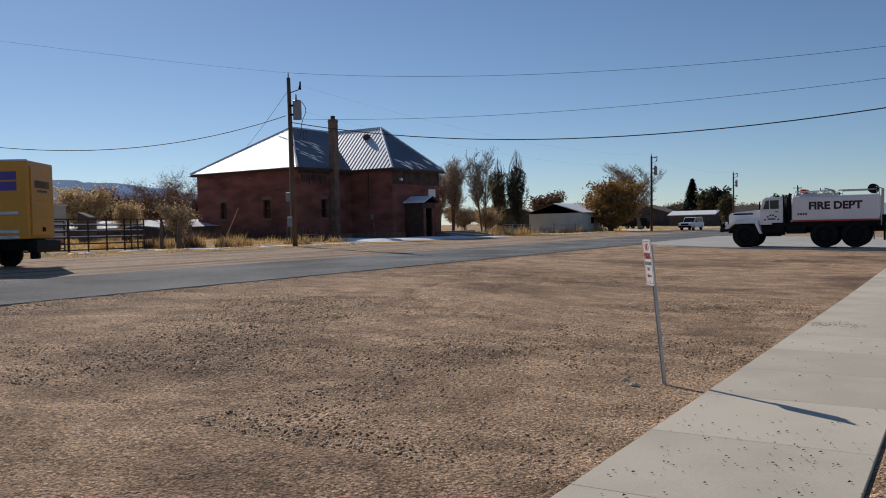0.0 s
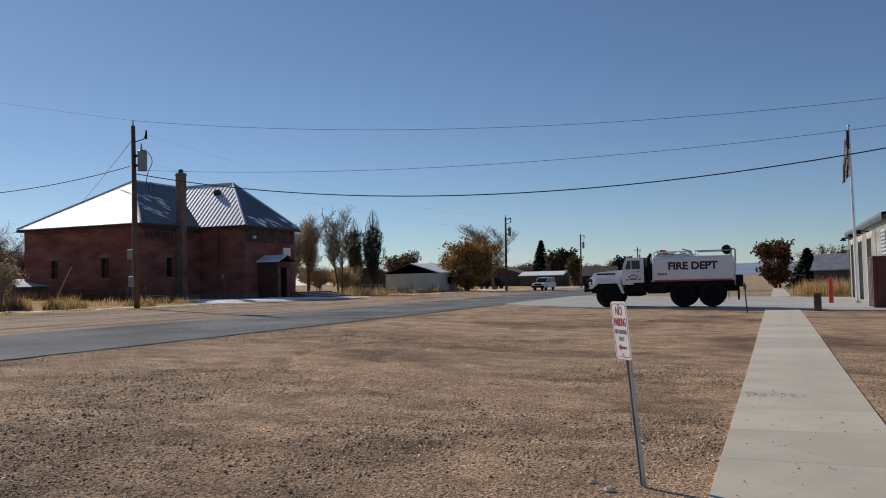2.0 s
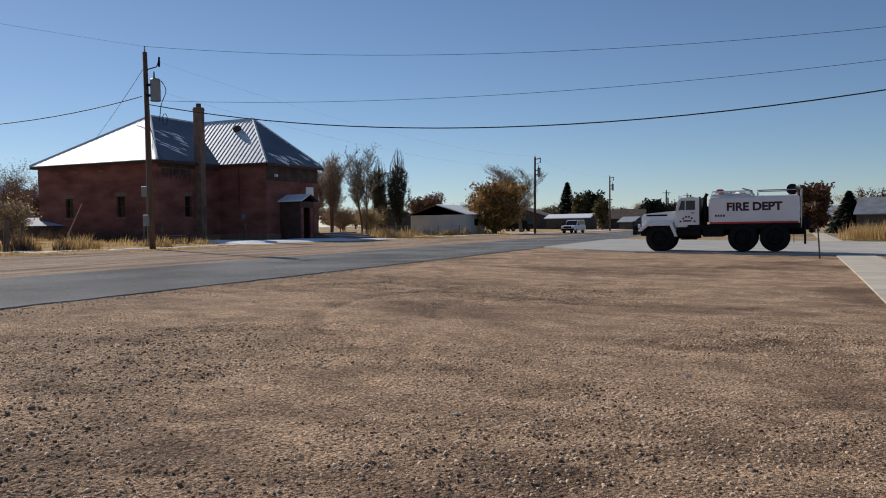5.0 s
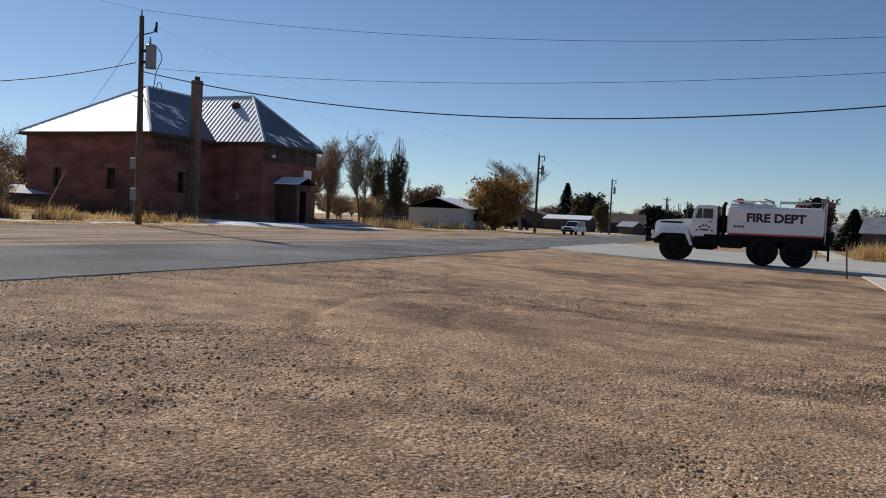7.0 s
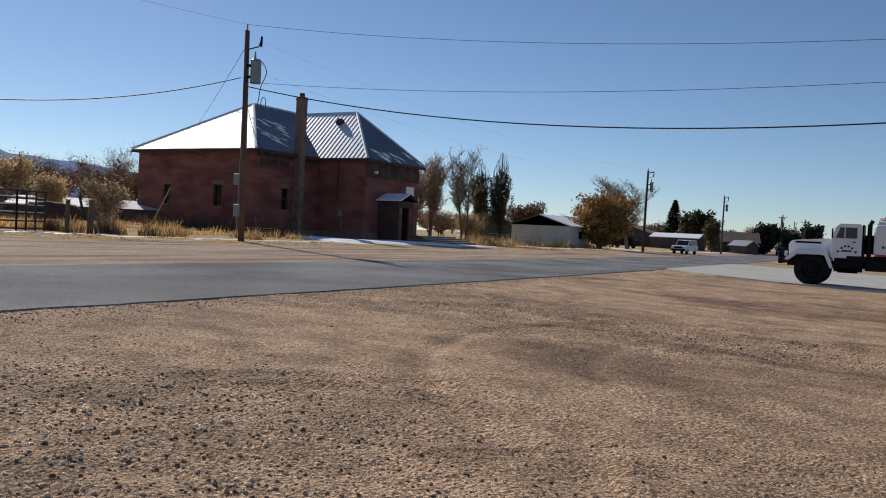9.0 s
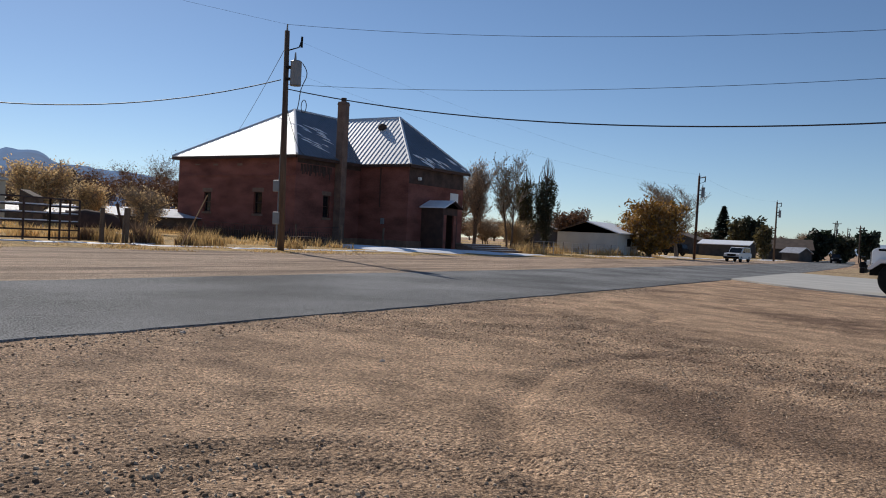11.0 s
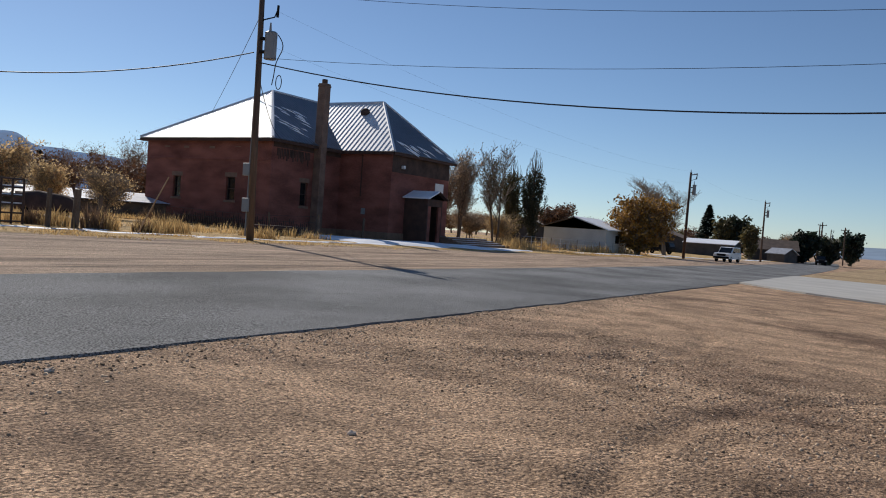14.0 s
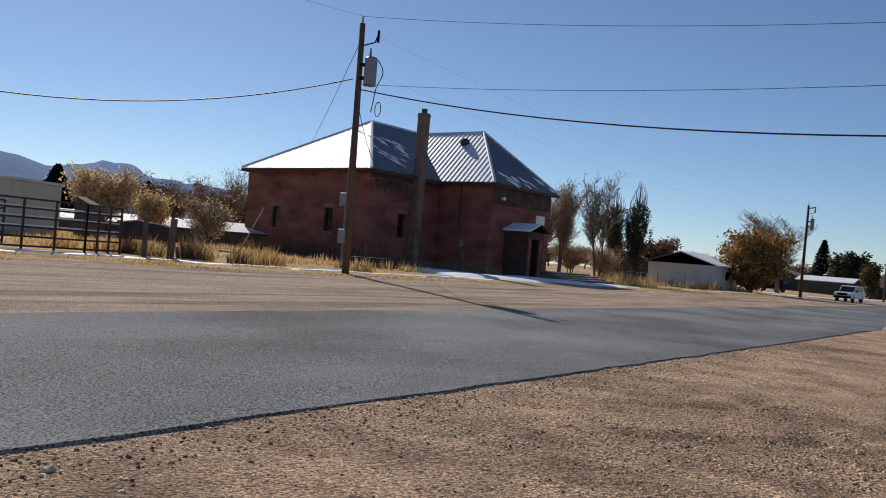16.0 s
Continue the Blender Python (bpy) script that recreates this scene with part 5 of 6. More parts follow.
part("louvre", box(HX - 0.05, 50.3, HZ + 2.7, HX - 0.026, 52.2, HZ + 4.2), M_WALLW, hall)
for k in range(7):
    part("louvre_slat", box(HX - 0.08, 50.35, HZ + 2.78 + 0.2 * k, HX - 0.051, 52.15, HZ + 2.86 + 0.2 * k), M_GREY, hall)
part("eave_trim", box(HX - 0.3, 49.2, HZ + 4.62, HX + 0.1, 73.6, HZ + 5.0), M_EAVE, hall, "dark grey-green metal eave trim")
part("roof", prism([(HX - 0.3, HZ + 4.86), (13.4, HZ + 6.3), (22.3, HZ + 4.86), (22.3, HZ + 4.98), (13.4, HZ + 6.45), (HX - 0.3, HZ + 4.98)], 49.2, 73.6), M_GREY, hall)
for yy in (49.38, 73.38):
    part("corner_trim", box(HX - 0.06, yy - 0.1, HZ - 0.2, HX - 0.026, yy + 0.1, HZ + 4.62), M_EAVE, hall)

# container, posts, flagpole
ct = thing("shipping_container", Matrix.Translation((3.75, 47.2, gz(6, 48) + 0.07)), "rust-brown steel shipping container on the apron", "container")
part("shell", box(0.05, 0.05, 0.05, 6.0, 2.35, 2.5), M_RUST, ct)
for k in range(22):
    part("corrugation", box(0.2 + 0.26 * k, 0.02, 0.2, 0.34 + 0.26 * k, 0.05, 2.4), M_RUST, ct)
for x, y in ((0, 0), (5.9, 0), (0, 2.28), (5.9, 2.28)):
    part("corner_post", box(x, y, 0, x + 0.15, y + 0.15, 2.59, 0.01), M_RUST, ct)
part("top_rail", box(0.1, 0.0, 2.45, 6.0, 0.1, 2.585), M_RUST, ct)
part("top_rail", box(0.0, 0.1, 2.45, 0.1, 2.35, 2.585), M_RUST, ct)
for k in range(4):
    part("locking_bar", tube((-0.03, 0.4 + 0.5 * k, 0.15), (-0.03, 0.4 + 0.5 * k, 2.45), 0.025, 0.025, 6), M_STEEL, ct)
bol = part("bollard", box(-0.16, -0.16, 0, 0.16, 0.16, 0.86, 0.02), M_OLDWOOD)
bol.location = (1.05, 43.4, gz(1.05, 43.4))
tagged(bol, "short square grey timber bollard", "bollard")
rp = part("marker_post", tube((0, 0, 0), (0, 0, 1.5), 0.13, 0.13, 10), M_RED)
rp.location = (2.3, 55.5, gz(2.3, 55.5) + 0.07)
tagged(rp, "red painted steel marker post", "post")
rs = part("marker_stake", tube((0, 0, -0.1), (-0.08, 0, 1.35), 0.035, 0.03, 6), M_OLDWOOD)
rs.location = (-1.93, 40.6, gz(-1.93, 40.6))
tagged(rs, "thin pale marker stake at the lot's edge", "stake")
fp = thing("flagpole", Matrix.Translation((3.72, 55.6, gz(3.72, 55.6) + 0.07)), "tall white flagpole with a limp striped flag", "flagpole")
part("pole", tube((0, 0, 0), (-0.1, 0, 10.4), 0.085, 0.05, 10), M_WHITE, fp)
part("base", tube((0, 0, 0), (0, 0, 0.15), 0.2, 0.16, 10), M_STEEL, fp)
part("finial", tube((-0.1, 0, 10.4), (-0.1, 0, 10.55), 0.09, 0.05, 8), M_STEEL, fp)
part("halyard", tube((0.1, -0.03, 1.2), (-0.04, -0.03, 10.3), 0.008, 0.008, 4), M_SIGN, fp)
fl = part("flag", bmesh.new(), M_SIGN, fp, "limp red, white and blue striped flag")
for k in range(9):
    bm = bmesh.new()
    pr = None
    for i in range(13):
        z = 10.05 - 0.21 * i
        x = -0.13 - 0.022 * k - 0.02 * math.sin(i * 0.9 + k)
        y = -0.08 * math.sin(k * 1.7 + i * 0.25) * (0.5 + i / 14)
        x += -0.02 * i * (k / 9)
        w = 0.045
        row = [bm.verts.new((x - w, y, z - 0.06 * k)), bm.verts.new((x + w, y + 0.05 * math.cos(k * 2.0), z - 0.06 * k))]
        if pr:
            bm.faces.new((pr[0], pr[1], row[1], row[0]))
        pr = row
    bmesh.ops.solidify(bm, geom=bm.faces[:], thickness=0.01)
    part("stripe", bm, M_FLAGRED if k % 2 else M_SIGN, fl)
bm = bmesh.new()
box(-0.24, -0.1, 9.1, -0.1, -0.02, 10.2, 0.02, bm)
part("canton", bm, M_NAVY, fl)


# ---- trees ----
def grow(rng, base, height, spread, trunk_r, levels, upward, kids, first=1):
    """Branches of a tree as tapered segments, and the tips where leaves sit."""
    segs, tips = [], []

    def limb(p, d, length, r, level):
        steps = 4 if level == 0 else 3
        cur, dirn = p.copy(), d.copy()
        for s in range(steps):
            nd = (dirn + Vector((rng.uniform(-1, 1), rng.uniform(-1, 1), rng.uniform(-0.3, 0.6))) * (0.10 if level == 0 else 0.22)).normalized()
            nxt = cur + nd * (length / steps)
            ra, rb = r * (1 - 0.7 * s / steps), r * (1 - 0.7 * (s + 1) / steps)
            segs.append((cur.copy(), nxt.copy(), ra, rb, level))
            if level < levels and (level > 0 or s >= first):
                for _ in range(kids):
                    a = rng.uniform(0, 2 * math.pi)
                    out = Vector((math.cos(a), math.sin(a), 0))
                    cd = (out * (1 - upward) + nd * upward * 1.2 + Vector((0, 0, 0.25))).normalized()
                    k = length * rng.uniform(0.38, 0.62) * (spread if level == 0 else 1.0)
                    limb(cur.lerp(nxt, rng.uniform(0.2, 1.0)), cd, k, rb * 0.6, level + 1)
            if level == levels:
                tips.append(nxt.copy())
            cur, dirn = nxt, nd
    limb(base, Vector((0, 0, 1)), height * 0.9, trunk_r, 0)
    return segs, tips


def tube_arrays(segs, seg_min=3):
    vs, fs = [], []
    for a, b, ra, rb, level in segs:
        n = 7 if level == 0 else (4 if level == 1 else 3)
        q = (b - a).to_track_quat("Z", "Y").to_matrix()
        o = len(vs)
        for k in range(n):
            w = 2 * math.pi * k / n
            v = q @ Vector((math.cos(w), math.sin(w), 0))
            vs.append(a + v * max(ra, 0.014))
            vs.append(b + v * max(rb, 0.014))
        for k in range(n):
            j = (k + 1) % n
            fs.append((o + 2 * k, o + 2 * j, o + 2 * j + 1, o + 2 * k + 1))
    return vs, fs


def leaf_arrays(rng, centres, size, per, scatter, most=9000):
    vs, fs = [], []
    if len(centres) * per > most:
        size *= math.sqrt(len(centres) * per / most) ** 0.8
        centres = rng.sample(centres, max(1, most // per))
    for c in centres:
        for _ in range(per):
            p = c + Vector((rng.gauss(0, scatter), rng.gauss(0, scatter), rng.gauss(0, scatter)))
            u = Vector((rng.uniform(-1, 1), rng.uniform(-1, 1), rng.uniform(-1, 1))).normalized()
            w = u.cross(Vector((rng.uniform(-1, 1), rng.uniform(-1, 1), rng.uniform(-1, 1)))).normalized()
            s = size * rng.uniform(0.6, 1.3)
            o = len(vs)
            vs += [p - u * s, p + w * s * 0.5, p + u * s, p - w * s * 0.5]
            fs.append((o, o + 1, o + 2, o + 3))
    return vs, fs


def tree(x, y, height, label, leaf, seed, spread=1.0, trunk_r=0.2, levels=3, upward=0.45, kids=2, per=3, size=0.12, scatter=0.25, bark=None, name="tree", keep=1.0, stems=1, width=None, first=1):
    rng = random.Random(seed)
    t = thing(name, Matrix.Translation((x, y, gz(x, y))), label, "tree")
    segs, tips = [], []
    for s in range(stems):
        b = Vector((rng.uniform(-0.5, 0.5), rng.uniform(-0.5, 0.5), -0.1)) if stems > 1 else Vector((0, 0, -0.1))
        a, c = grow(rng, b, height * rng.uniform(0.85, 1.0), spread, trunk_r, levels, upward, kids, first)
        segs += a
        tips += c
    top = max(p.z for p in tips)
    f = height / top
    wide = max(max(abs(p.x), abs(p.y)) for p in tips)
    g = f if width is None else width / wide
    sc = lambda p: Vector((p.x * g, p.y * g, p.z * f))
    segs = [(sc(a), sc(b), ra, rb, l) for a, b, ra, rb, l in segs]
    tips = [sc(p) for p in tips]
    part("trunk", raw("trunk", *tube_arrays([s for s in segs if s[4] <= 1])), bark or M_BARK, t)
    far = y > 160 or x < -75
    thin = [s for s in segs if s[4] == 2]
    ends = [s for s in segs if s[4] > 2]
    room = 1200 if far else (6000 if leaf is not None else 20000)
    thin += ends if len(ends) <= room else rng.sample(ends, room)
    part("twig_mass", raw("twig_mass", *tube_arrays(thin)), M_TWIG, t)["kind"] = "stuff"
    if leaf is not None:
        if keep < 1:
            tips = [p for p in tips if rng.random() < keep]
        c = part("crown", raw("crown", *leaf_arrays(rng, tips, size, per, scatter, 4500 if far else 11000)), leaf, t)
        c["kind"] = "stuff"
    return t


def poplar(x, y, height, radius, label, leaf, seed, leafy_to=0.82):
    """A columnar poplar: steep limbs close to the trunk, leaves in upright plumes, bare twigs at the tip."""
    rng = random.Random(seed)
    t = thing("poplar_tree", Matrix.Translation((x, y, gz(x, y))), label, "tree")
    segs, tips = [(Vector((0, 0, -0.2)), Vector((0, 0, height * 0.96)), 0.26, 0.02, 0)], []
    for k in range(85):
        z = height * rng.uniform(0.04, 0.72)
        a = rng.uniform(0, 6.283)
        reach = radius * rng.uniform(0.35, 1.0)
        top = min(height * rng.uniform(0.9, 1.0), z + height * rng.uniform(0.2, 0.34))
        p, last = Vector((0, 0, z)), None
        for q in range(1, 6):
            f = q / 5
            taper = 1.0 if z + (top - z) * f < height * 0.6 else max(0.12, 1.0 - ((z + (top - z) * f - height * 0.6) / (height * 0.42)) ** 1.7)
            w = reach * min(1.0, f * 1.9) * taper
            e = Vector((math.cos(a) * w + rng.gauss(0, 0.05), math.sin(a) * w + rng.gauss(0, 0.05), z + (top - z) * f))
            segs.append((p, e, 0.045 * (1.1 - f) + 0.008, 0.045 * (1.1 - f - 0.15) + 0.008, 1))
            if e.z < height * leafy_to * rng.uniform(0.82, 1.06):
                tips += [p.lerp(e, 0.3), p.lerp(e, 0.65), e]
            p = e
    part("trunk", raw("trunk", *tube_arrays(segs)), M_BARK, t)
    part("crown", raw("crown", *leaf_arrays(rng, tips, 0.085, 16, 0.13, 14000)), leaf, t)["kind"] = "stuff"
    return t


def conifer(x, y, height, radius, label, seed):
    rng = random.Random(seed)
    t = thing("conifer_tree", Matrix.Translation((x, y, gz(x, y))), label, "tree")
    part("trunk", tube((0, 0, -0.2), (0, 0, height), 0.22, 0.03, 7), M_BARK, t)
    vs, fs = [], []
    for k in range(3200):
        h = rng.random() ** 1.3
        z = height * (0.06 + 0.94 * h)
        r = radius * (1 - h) * rng.uniform(0.35, 1.1) + 0.1
        a = rng.uniform(0, 6.283)
        p = Vector((math.cos(a) * r, math.sin(a) * r, z - 0.25 * r))
        u = Vector((math.cos(a), math.sin(a), rng.uniform(-0.5, 0.1))).normalized()
        w = u.cross(Vector((rng.uniform(-0.4, 0.4), rng.uniform(-0.4, 0.4), 1))).normalized()
        s = radius * 0.11 * rng.uniform(0.6, 1.4)
        o = len(vs)
        vs += [p - u * s, p + w * s * 0.6, p + u * s, p - w * s * 0.6]
        fs.append((o, o + 1, o + 2, o + 3))
    part("crown", raw("crown", vs, fs), L_PINE, t)["kind"] = "stuff"
    return t


tree(-46.9, 78.0, 9.0, "slender tree with thin pinkish-brown leaves", L_SPARSE, 3, 0.85, 0.11, 3, 0.5, 4, 1, 0.075, 0.2, stems=3, width=2.9, keep=0.35)
tree(-49.6, 79.5, 8.2, "slender tree with thin pinkish-brown leaves", L_SPARSE, 4, 0.85, 0.11, 3, 0.5, 4, 1, 0.075, 0.2, stems=2, width=2.6, keep=0.35)
tree(-44.2, 80.0, 9.7, "tall sparse tree with a few pale leaves", L_OLIVE, 5, 0.8, 0.12, 3, 0.52, 3, 1, 0.075, 0.16, stems=2, width=2.5, keep=0.5)
tree(-45.6, 83.0, 3.2, "leafless bushy shrub beside the yard", L_TAN, 61, 1.0, 0.06, 3, 0.4, 3, 1, 0.05, 0.16, name="shrub", stems=4, width=2.2)
tree(-50.5, 86.0, 4.0, "tangle of bare brown scrub", L_SPARSE, 62, 1.0, 0.07, 3, 0.4, 3, 1, 0.06, 0.18, name="shrub", stems=4, width=3.0)
poplar(-49.8, 94.0, 10.0, 1.35, "brown thinning lombardy poplar", L_OLIVE, 11, 0.8)
poplar(-47.7, 95.0, 11.0, 1.5, "dark columnar poplar with bare top twigs", L_GREEN, 12, 0.74)
tree(-38.3, 103.4, 7.2, "broad maple with dense orange-brown autumn leaves", L_ORANGE, 21, 1.25, 0.15, 3, 0.3, 4, 3, 0.1, 0.2, width=5.7, stems=5, first=0, keep=0.85)
tree(-40.4, 121.0, 10.2, "large leafless shade tree behind the maple", None, 22, 1.1, 0.3, 4, 0.42, 3, width=6.6)
tree(-70.2, 151.0, 7.3, "round dark leafless-looking tree beyond the house", L_RUST, 23, 1.2, 0.25, 3, 0.4, 4, 4, 0.13, 0.3, width=4.2, stems=2, first=0)
conifer(-53.6, 198.0, 10.9, 3.9, "dark green pointed spruce", 31)
tree(-49.2, 194.4, 8.6, "olive-brown broad tree beyond the houses", L_OLIVE, 32, 1.0, 0.25, 3, 0.45, 4, 6, 0.14, 0.3, width=2.7, first=0, stems=2)
tree(-46.2, 195.0, 9.3, "olive-green broad tree beyond the houses", L_GREEN, 33, 1.0, 0.25, 3, 0.45, 4, 6, 0.14, 0.3, width=2.4, first=0, stems=2)
tree(-38.7, 168.0, 6.4, "brown leafy tree near the road", L_OLIVE, 34, 1.0, 0.12, 3, 0.5, 4, 4, 0.1, 0.24, width=1.7, stems=3, first=0)
tree(-33.6, 194.5, 7.0, "dark evergreen thicket along the road", L_PINE, 35, 1.1, 0.2, 3, 0.4, 4, 6, 0.14, 0.32, width=3.6, first=0, stems=4)
tree(-29.6, 200.0, 5.6, "dark evergreen thicket along the road", L_GREEN, 36, 1.0, 0.2, 3, 0.4, 4, 6, 0.14, 0.32, width=3.0, first=0, stems=4)
tree(-37.0, 202.0, 6.6, "bare brown tree beside the thicket", L_SPARSE, 38, 1.0, 0.15, 3, 0.45, 4, 1, 0.09, 0.25, width=2.6)
tree(-27.2, 222.0, 8.0, "dark round roadside tree", L_PINE, 37, 1.0, 0.2, 3, 0.4, 4, 6, 0.14, 0.3, width=2.8, first=0, stems=3)
# yard and background on the far left
tree(-64.0, 44.6, 4.9, "bushy tree with tan dry leaves", L_TAN, 41, 1.1, 0.13, 3, 0.45, 4, 3, 0.06, 0.18, stems=3, width=3.2)
tree(-58.8, 45.2, 3.2, "low bushy tree with orange-tan leaves", L_TAN, 42, 1.1, 0.1, 3, 0.45, 3, 2, 0.07, 0.25, stems=2, width=1.6, keep=0.9)
tree(-52.0, 44.4, 3.3, "small spreading tree with thin tan leaves", L_TAN, 43, 1.1, 0.09, 3, 0.42, 3, 1, 0.06, 0.2, keep=0.5, stems=3, width=2.6)
tree(-73.0, 34.0, 5.6, "bushy tree with tan dry leaves", L_TAN, 44, 1.1, 0.15, 3, 0.45, 3, 5, 0.12, 0.35, stems=2, width=4.2)
tree(-76.0, 27.0, 5.0, "bushy tree with tan dry leaves", L_TAN, 45, 1.1, 0.15, 3, 0.45, 3, 5, 0.12, 0.35, stems=2, width=4.0)
conifer(-94.2, 56.2, 6.4, 3.4, "large dark round-topped juniper tree", 46)
conifer(-99.4, 70.0, 6.4, 2.0, "small dark juniper in the distance", 47)
rng0 = random.Random(77)
for k in range(17):
    u = k / 16
    x, y = -128 + 52 * u + rng0.uniform(-3, 3), 78 + 6 * u + rng0.uniform(-6, 6)
    tree(x, y, rng0.uniform(7.2, 9.6), "dark brown leafless tree in a distant grove", L_RUST if k % 3 else L_OLIVE, 100 + k, 1.15, 0.3, 3, 0.42, 3, 2, 0.085, 0.3, keep=0.6, width=rng0.uniform(4, 5.5))
for k in range(6):
    x, y = -112 + 9 * k, 60 + 3 * rng0.random()
    tree(x, y, rng0.uniform(4.2, 5.6), "brown thicket at the field's edge", L_RUST, 130 + k, 1.2, 0.2, 3, 0.4, 3, 4, 0.11, 0.4, width=4.5)
# beyond the apron
tree(-0.6, 141.0, 7.6, "russet-leaved tree at the field's edge", L_RUST, 51, 1.0, 0.25, 3, 0.42, 4, 5, 0.14, 0.3, width=3.3, first=0, stems=3)
conifer(3.6, 131.0, 5.8, 3.2, "broad dark juniper beside the walk", 52)
tree(9.5, 168.0, 7.6, "bare brown tree behind the house", L_RUST, 53, 1.1, 0.2, 3, 0.4, 4, 3, 0.13, 0.32, width=5.5)
tree(16.0, 160.0, 8.0, "bare brown tree behind the house", L_RUST, 54, 1.1, 0.2, 3, 0.4, 4, 3, 0.13, 0.32, width=6.0)
tree(5.0, 150.0, 6.0, "bare brown tree behind the house", L_SPARSE, 55, 1.1, 0.2, 3, 0.4, 4, 3, 0.13, 0.32, width=5.0)


rng1 = random.Random(88)
for k in range(16):
    u = k / 15
    tree(-150 + 112 * u + rng1.uniform(-3, 3), 232 + 30 * u + rng1.uniform(-8, 8), rng1.uniform(4.5, 7.5), "dim brown bare tree on the horizon", L_RUST if k % 2 else L_OLIVE, 200 + k, 1.2, 0.3, 3, 0.4, 3, 4, 0.2, 0.4, width=rng1.uniform(5, 7.5))


# ---- dry grass ----
def grass(name, patches, label, leaf, seed, lean=0.25):
    rng = random.Random(seed)
    vs, fs = [], []
    for x, y, rx, ry_, count, h in patches:
        for _ in range(count):
            a, q = rng.uniform(0, 6.283), math.sqrt(rng.random())
            px, py = x + math.cos(a) * q * rx, y + math.sin(a) * q * ry_
            z = gz(px, py) + 0.01
            hh = h * rng.uniform(0.45, 1.2) * (1.1 - 0.5 * q)
            w = rng.uniform(0.012, 0.03)
            b = rng.uniform(0, 6.283)
            dx, dy = math.cos(b) * w, math.sin(b) * w
            lx, ly = rng.gauss(0, lean) * hh, rng.gauss(0, lean) * hh
            o = len(vs)
            vs += [(px - dx, py - dy, z), (px + dx, py + dy, z), (px + dx * 0.7 + lx * 0.4, py + dy * 0.7 + ly * 0.4, z + hh * 0.6), (px - dx * 0.7 + lx * 0.4, py - dy * 0.7 + ly * 0.4, z + hh * 0.6), (px + lx, py + ly, z + hh)]
            fs += [(o, o + 1, o + 2, o + 3), (o + 3, o + 2, o + 4)]
    ob = part(name, raw(name, vs, fs), leaf)
    return tagged(ob, label, "grass", kind="stuff")


rg = random.Random(9)
tall = []
for k in range(20):
    y = 31.5 + 19 * rg.random()
    tall.append((-37.2 - rg.random() * 4.5 - 0.06 * (y - 31), y, rg.uniform(0.3, 0.9), rg.uniform(0.3, 0.9), rg.randint(30, 90), rg.uniform(0.3, 0.75)))
for x, y, h in ((-37.9, 33.8, 1.15), (-39.0, 32.4, 1.1), (-37.4, 36.2, 1.2), (-37.8, 37.4, 1.1), (-36.8, 35.2, 0.9), (-40, 31, 0.9), (-41, 29.8, 0.9), (-36.6, 41.8, 0.9)):
    tall.append((x, y, 0.6, 0.8, 190, h * 0.75))
for k in range(120):
    tall.append((rg.uniform(-62, -40.5), rg.uniform(24, 51), rg.uniform(0.8, 2.2), rg.uniform(0.8, 2.2), rg.randint(50, 120), rg.uniform(0.15, 0.45)))
for k in range(34):
    y = rg.uniform(71, 108)
    tall.append((-37.5 - rg.random() * 9 - 0.03 * (y - 70), y, rg.uniform(0.6, 1.5), rg.uniform(0.6, 1.5), rg.randint(60, 160), rg.uniform(0.5, 1.3)))
grass("tall_dry_grass", tall, "tall clumps of straw-yellow dry grass", L_GRASS, 1)
verge = []
for k in range(150):
    y = rg.uniform(22, 100)
    if 46 < y < 71:
        continue
    verge.append((-32.4 - rg.random() * 3.5 - max(0, 0.02 * (y - 60)), y, rg.uniform(0.4, 1.4), rg.uniform(0.5, 1.6), 70, rg.uniform(0.06, 0.16)))
grass("verge_grass", verge, "short dry grass along the shoulder", L_GRASS, 2, 0.6)
lawn = [(rg.uniform(1.4, 9), rg.uniform(74.6, 83), 0.9, 0.9, 120, rg.uniform(0.05, 0.1)) for _ in range(130)]
grass("lawn", lawn, "short olive winter lawn beside the walk", L_LAWN, 6, 0.5)
weeds = []
for k in range(60):
    u = rg.random()
    weeds.append((-58 + 11 * u + rg.uniform(-0.4, 0.4), 50.5 + 1.5 * rg.random(), 0.35, 0.35, 22, rg.uniform(0.6, 1.15)))
for x, y, r, h in ((-37.6, 33.1, 0.45, 1.1), (-38.4, 34.0, 0.5, 1.0), (-39.6, 31.8, 0.4, 0.8), (-37.0, 35.0, 0.4, 0.7)):
    weeds.append((x, y, r, r, 170, h))
grass("brown_weeds", weeds, "dark brown weed stalks along wall and fence", L_WEED, 3)
band = []
for k in range(200):
    band.append((rg.uniform(1.6, 24), rg.uniform(84, 94), 1.4, 1.4, 80, rg.uniform(1.2, 1.9)))
grass("field_grass", band, "band of tall straw grass beyond the apron", L_GRASS, 4, 0.15)


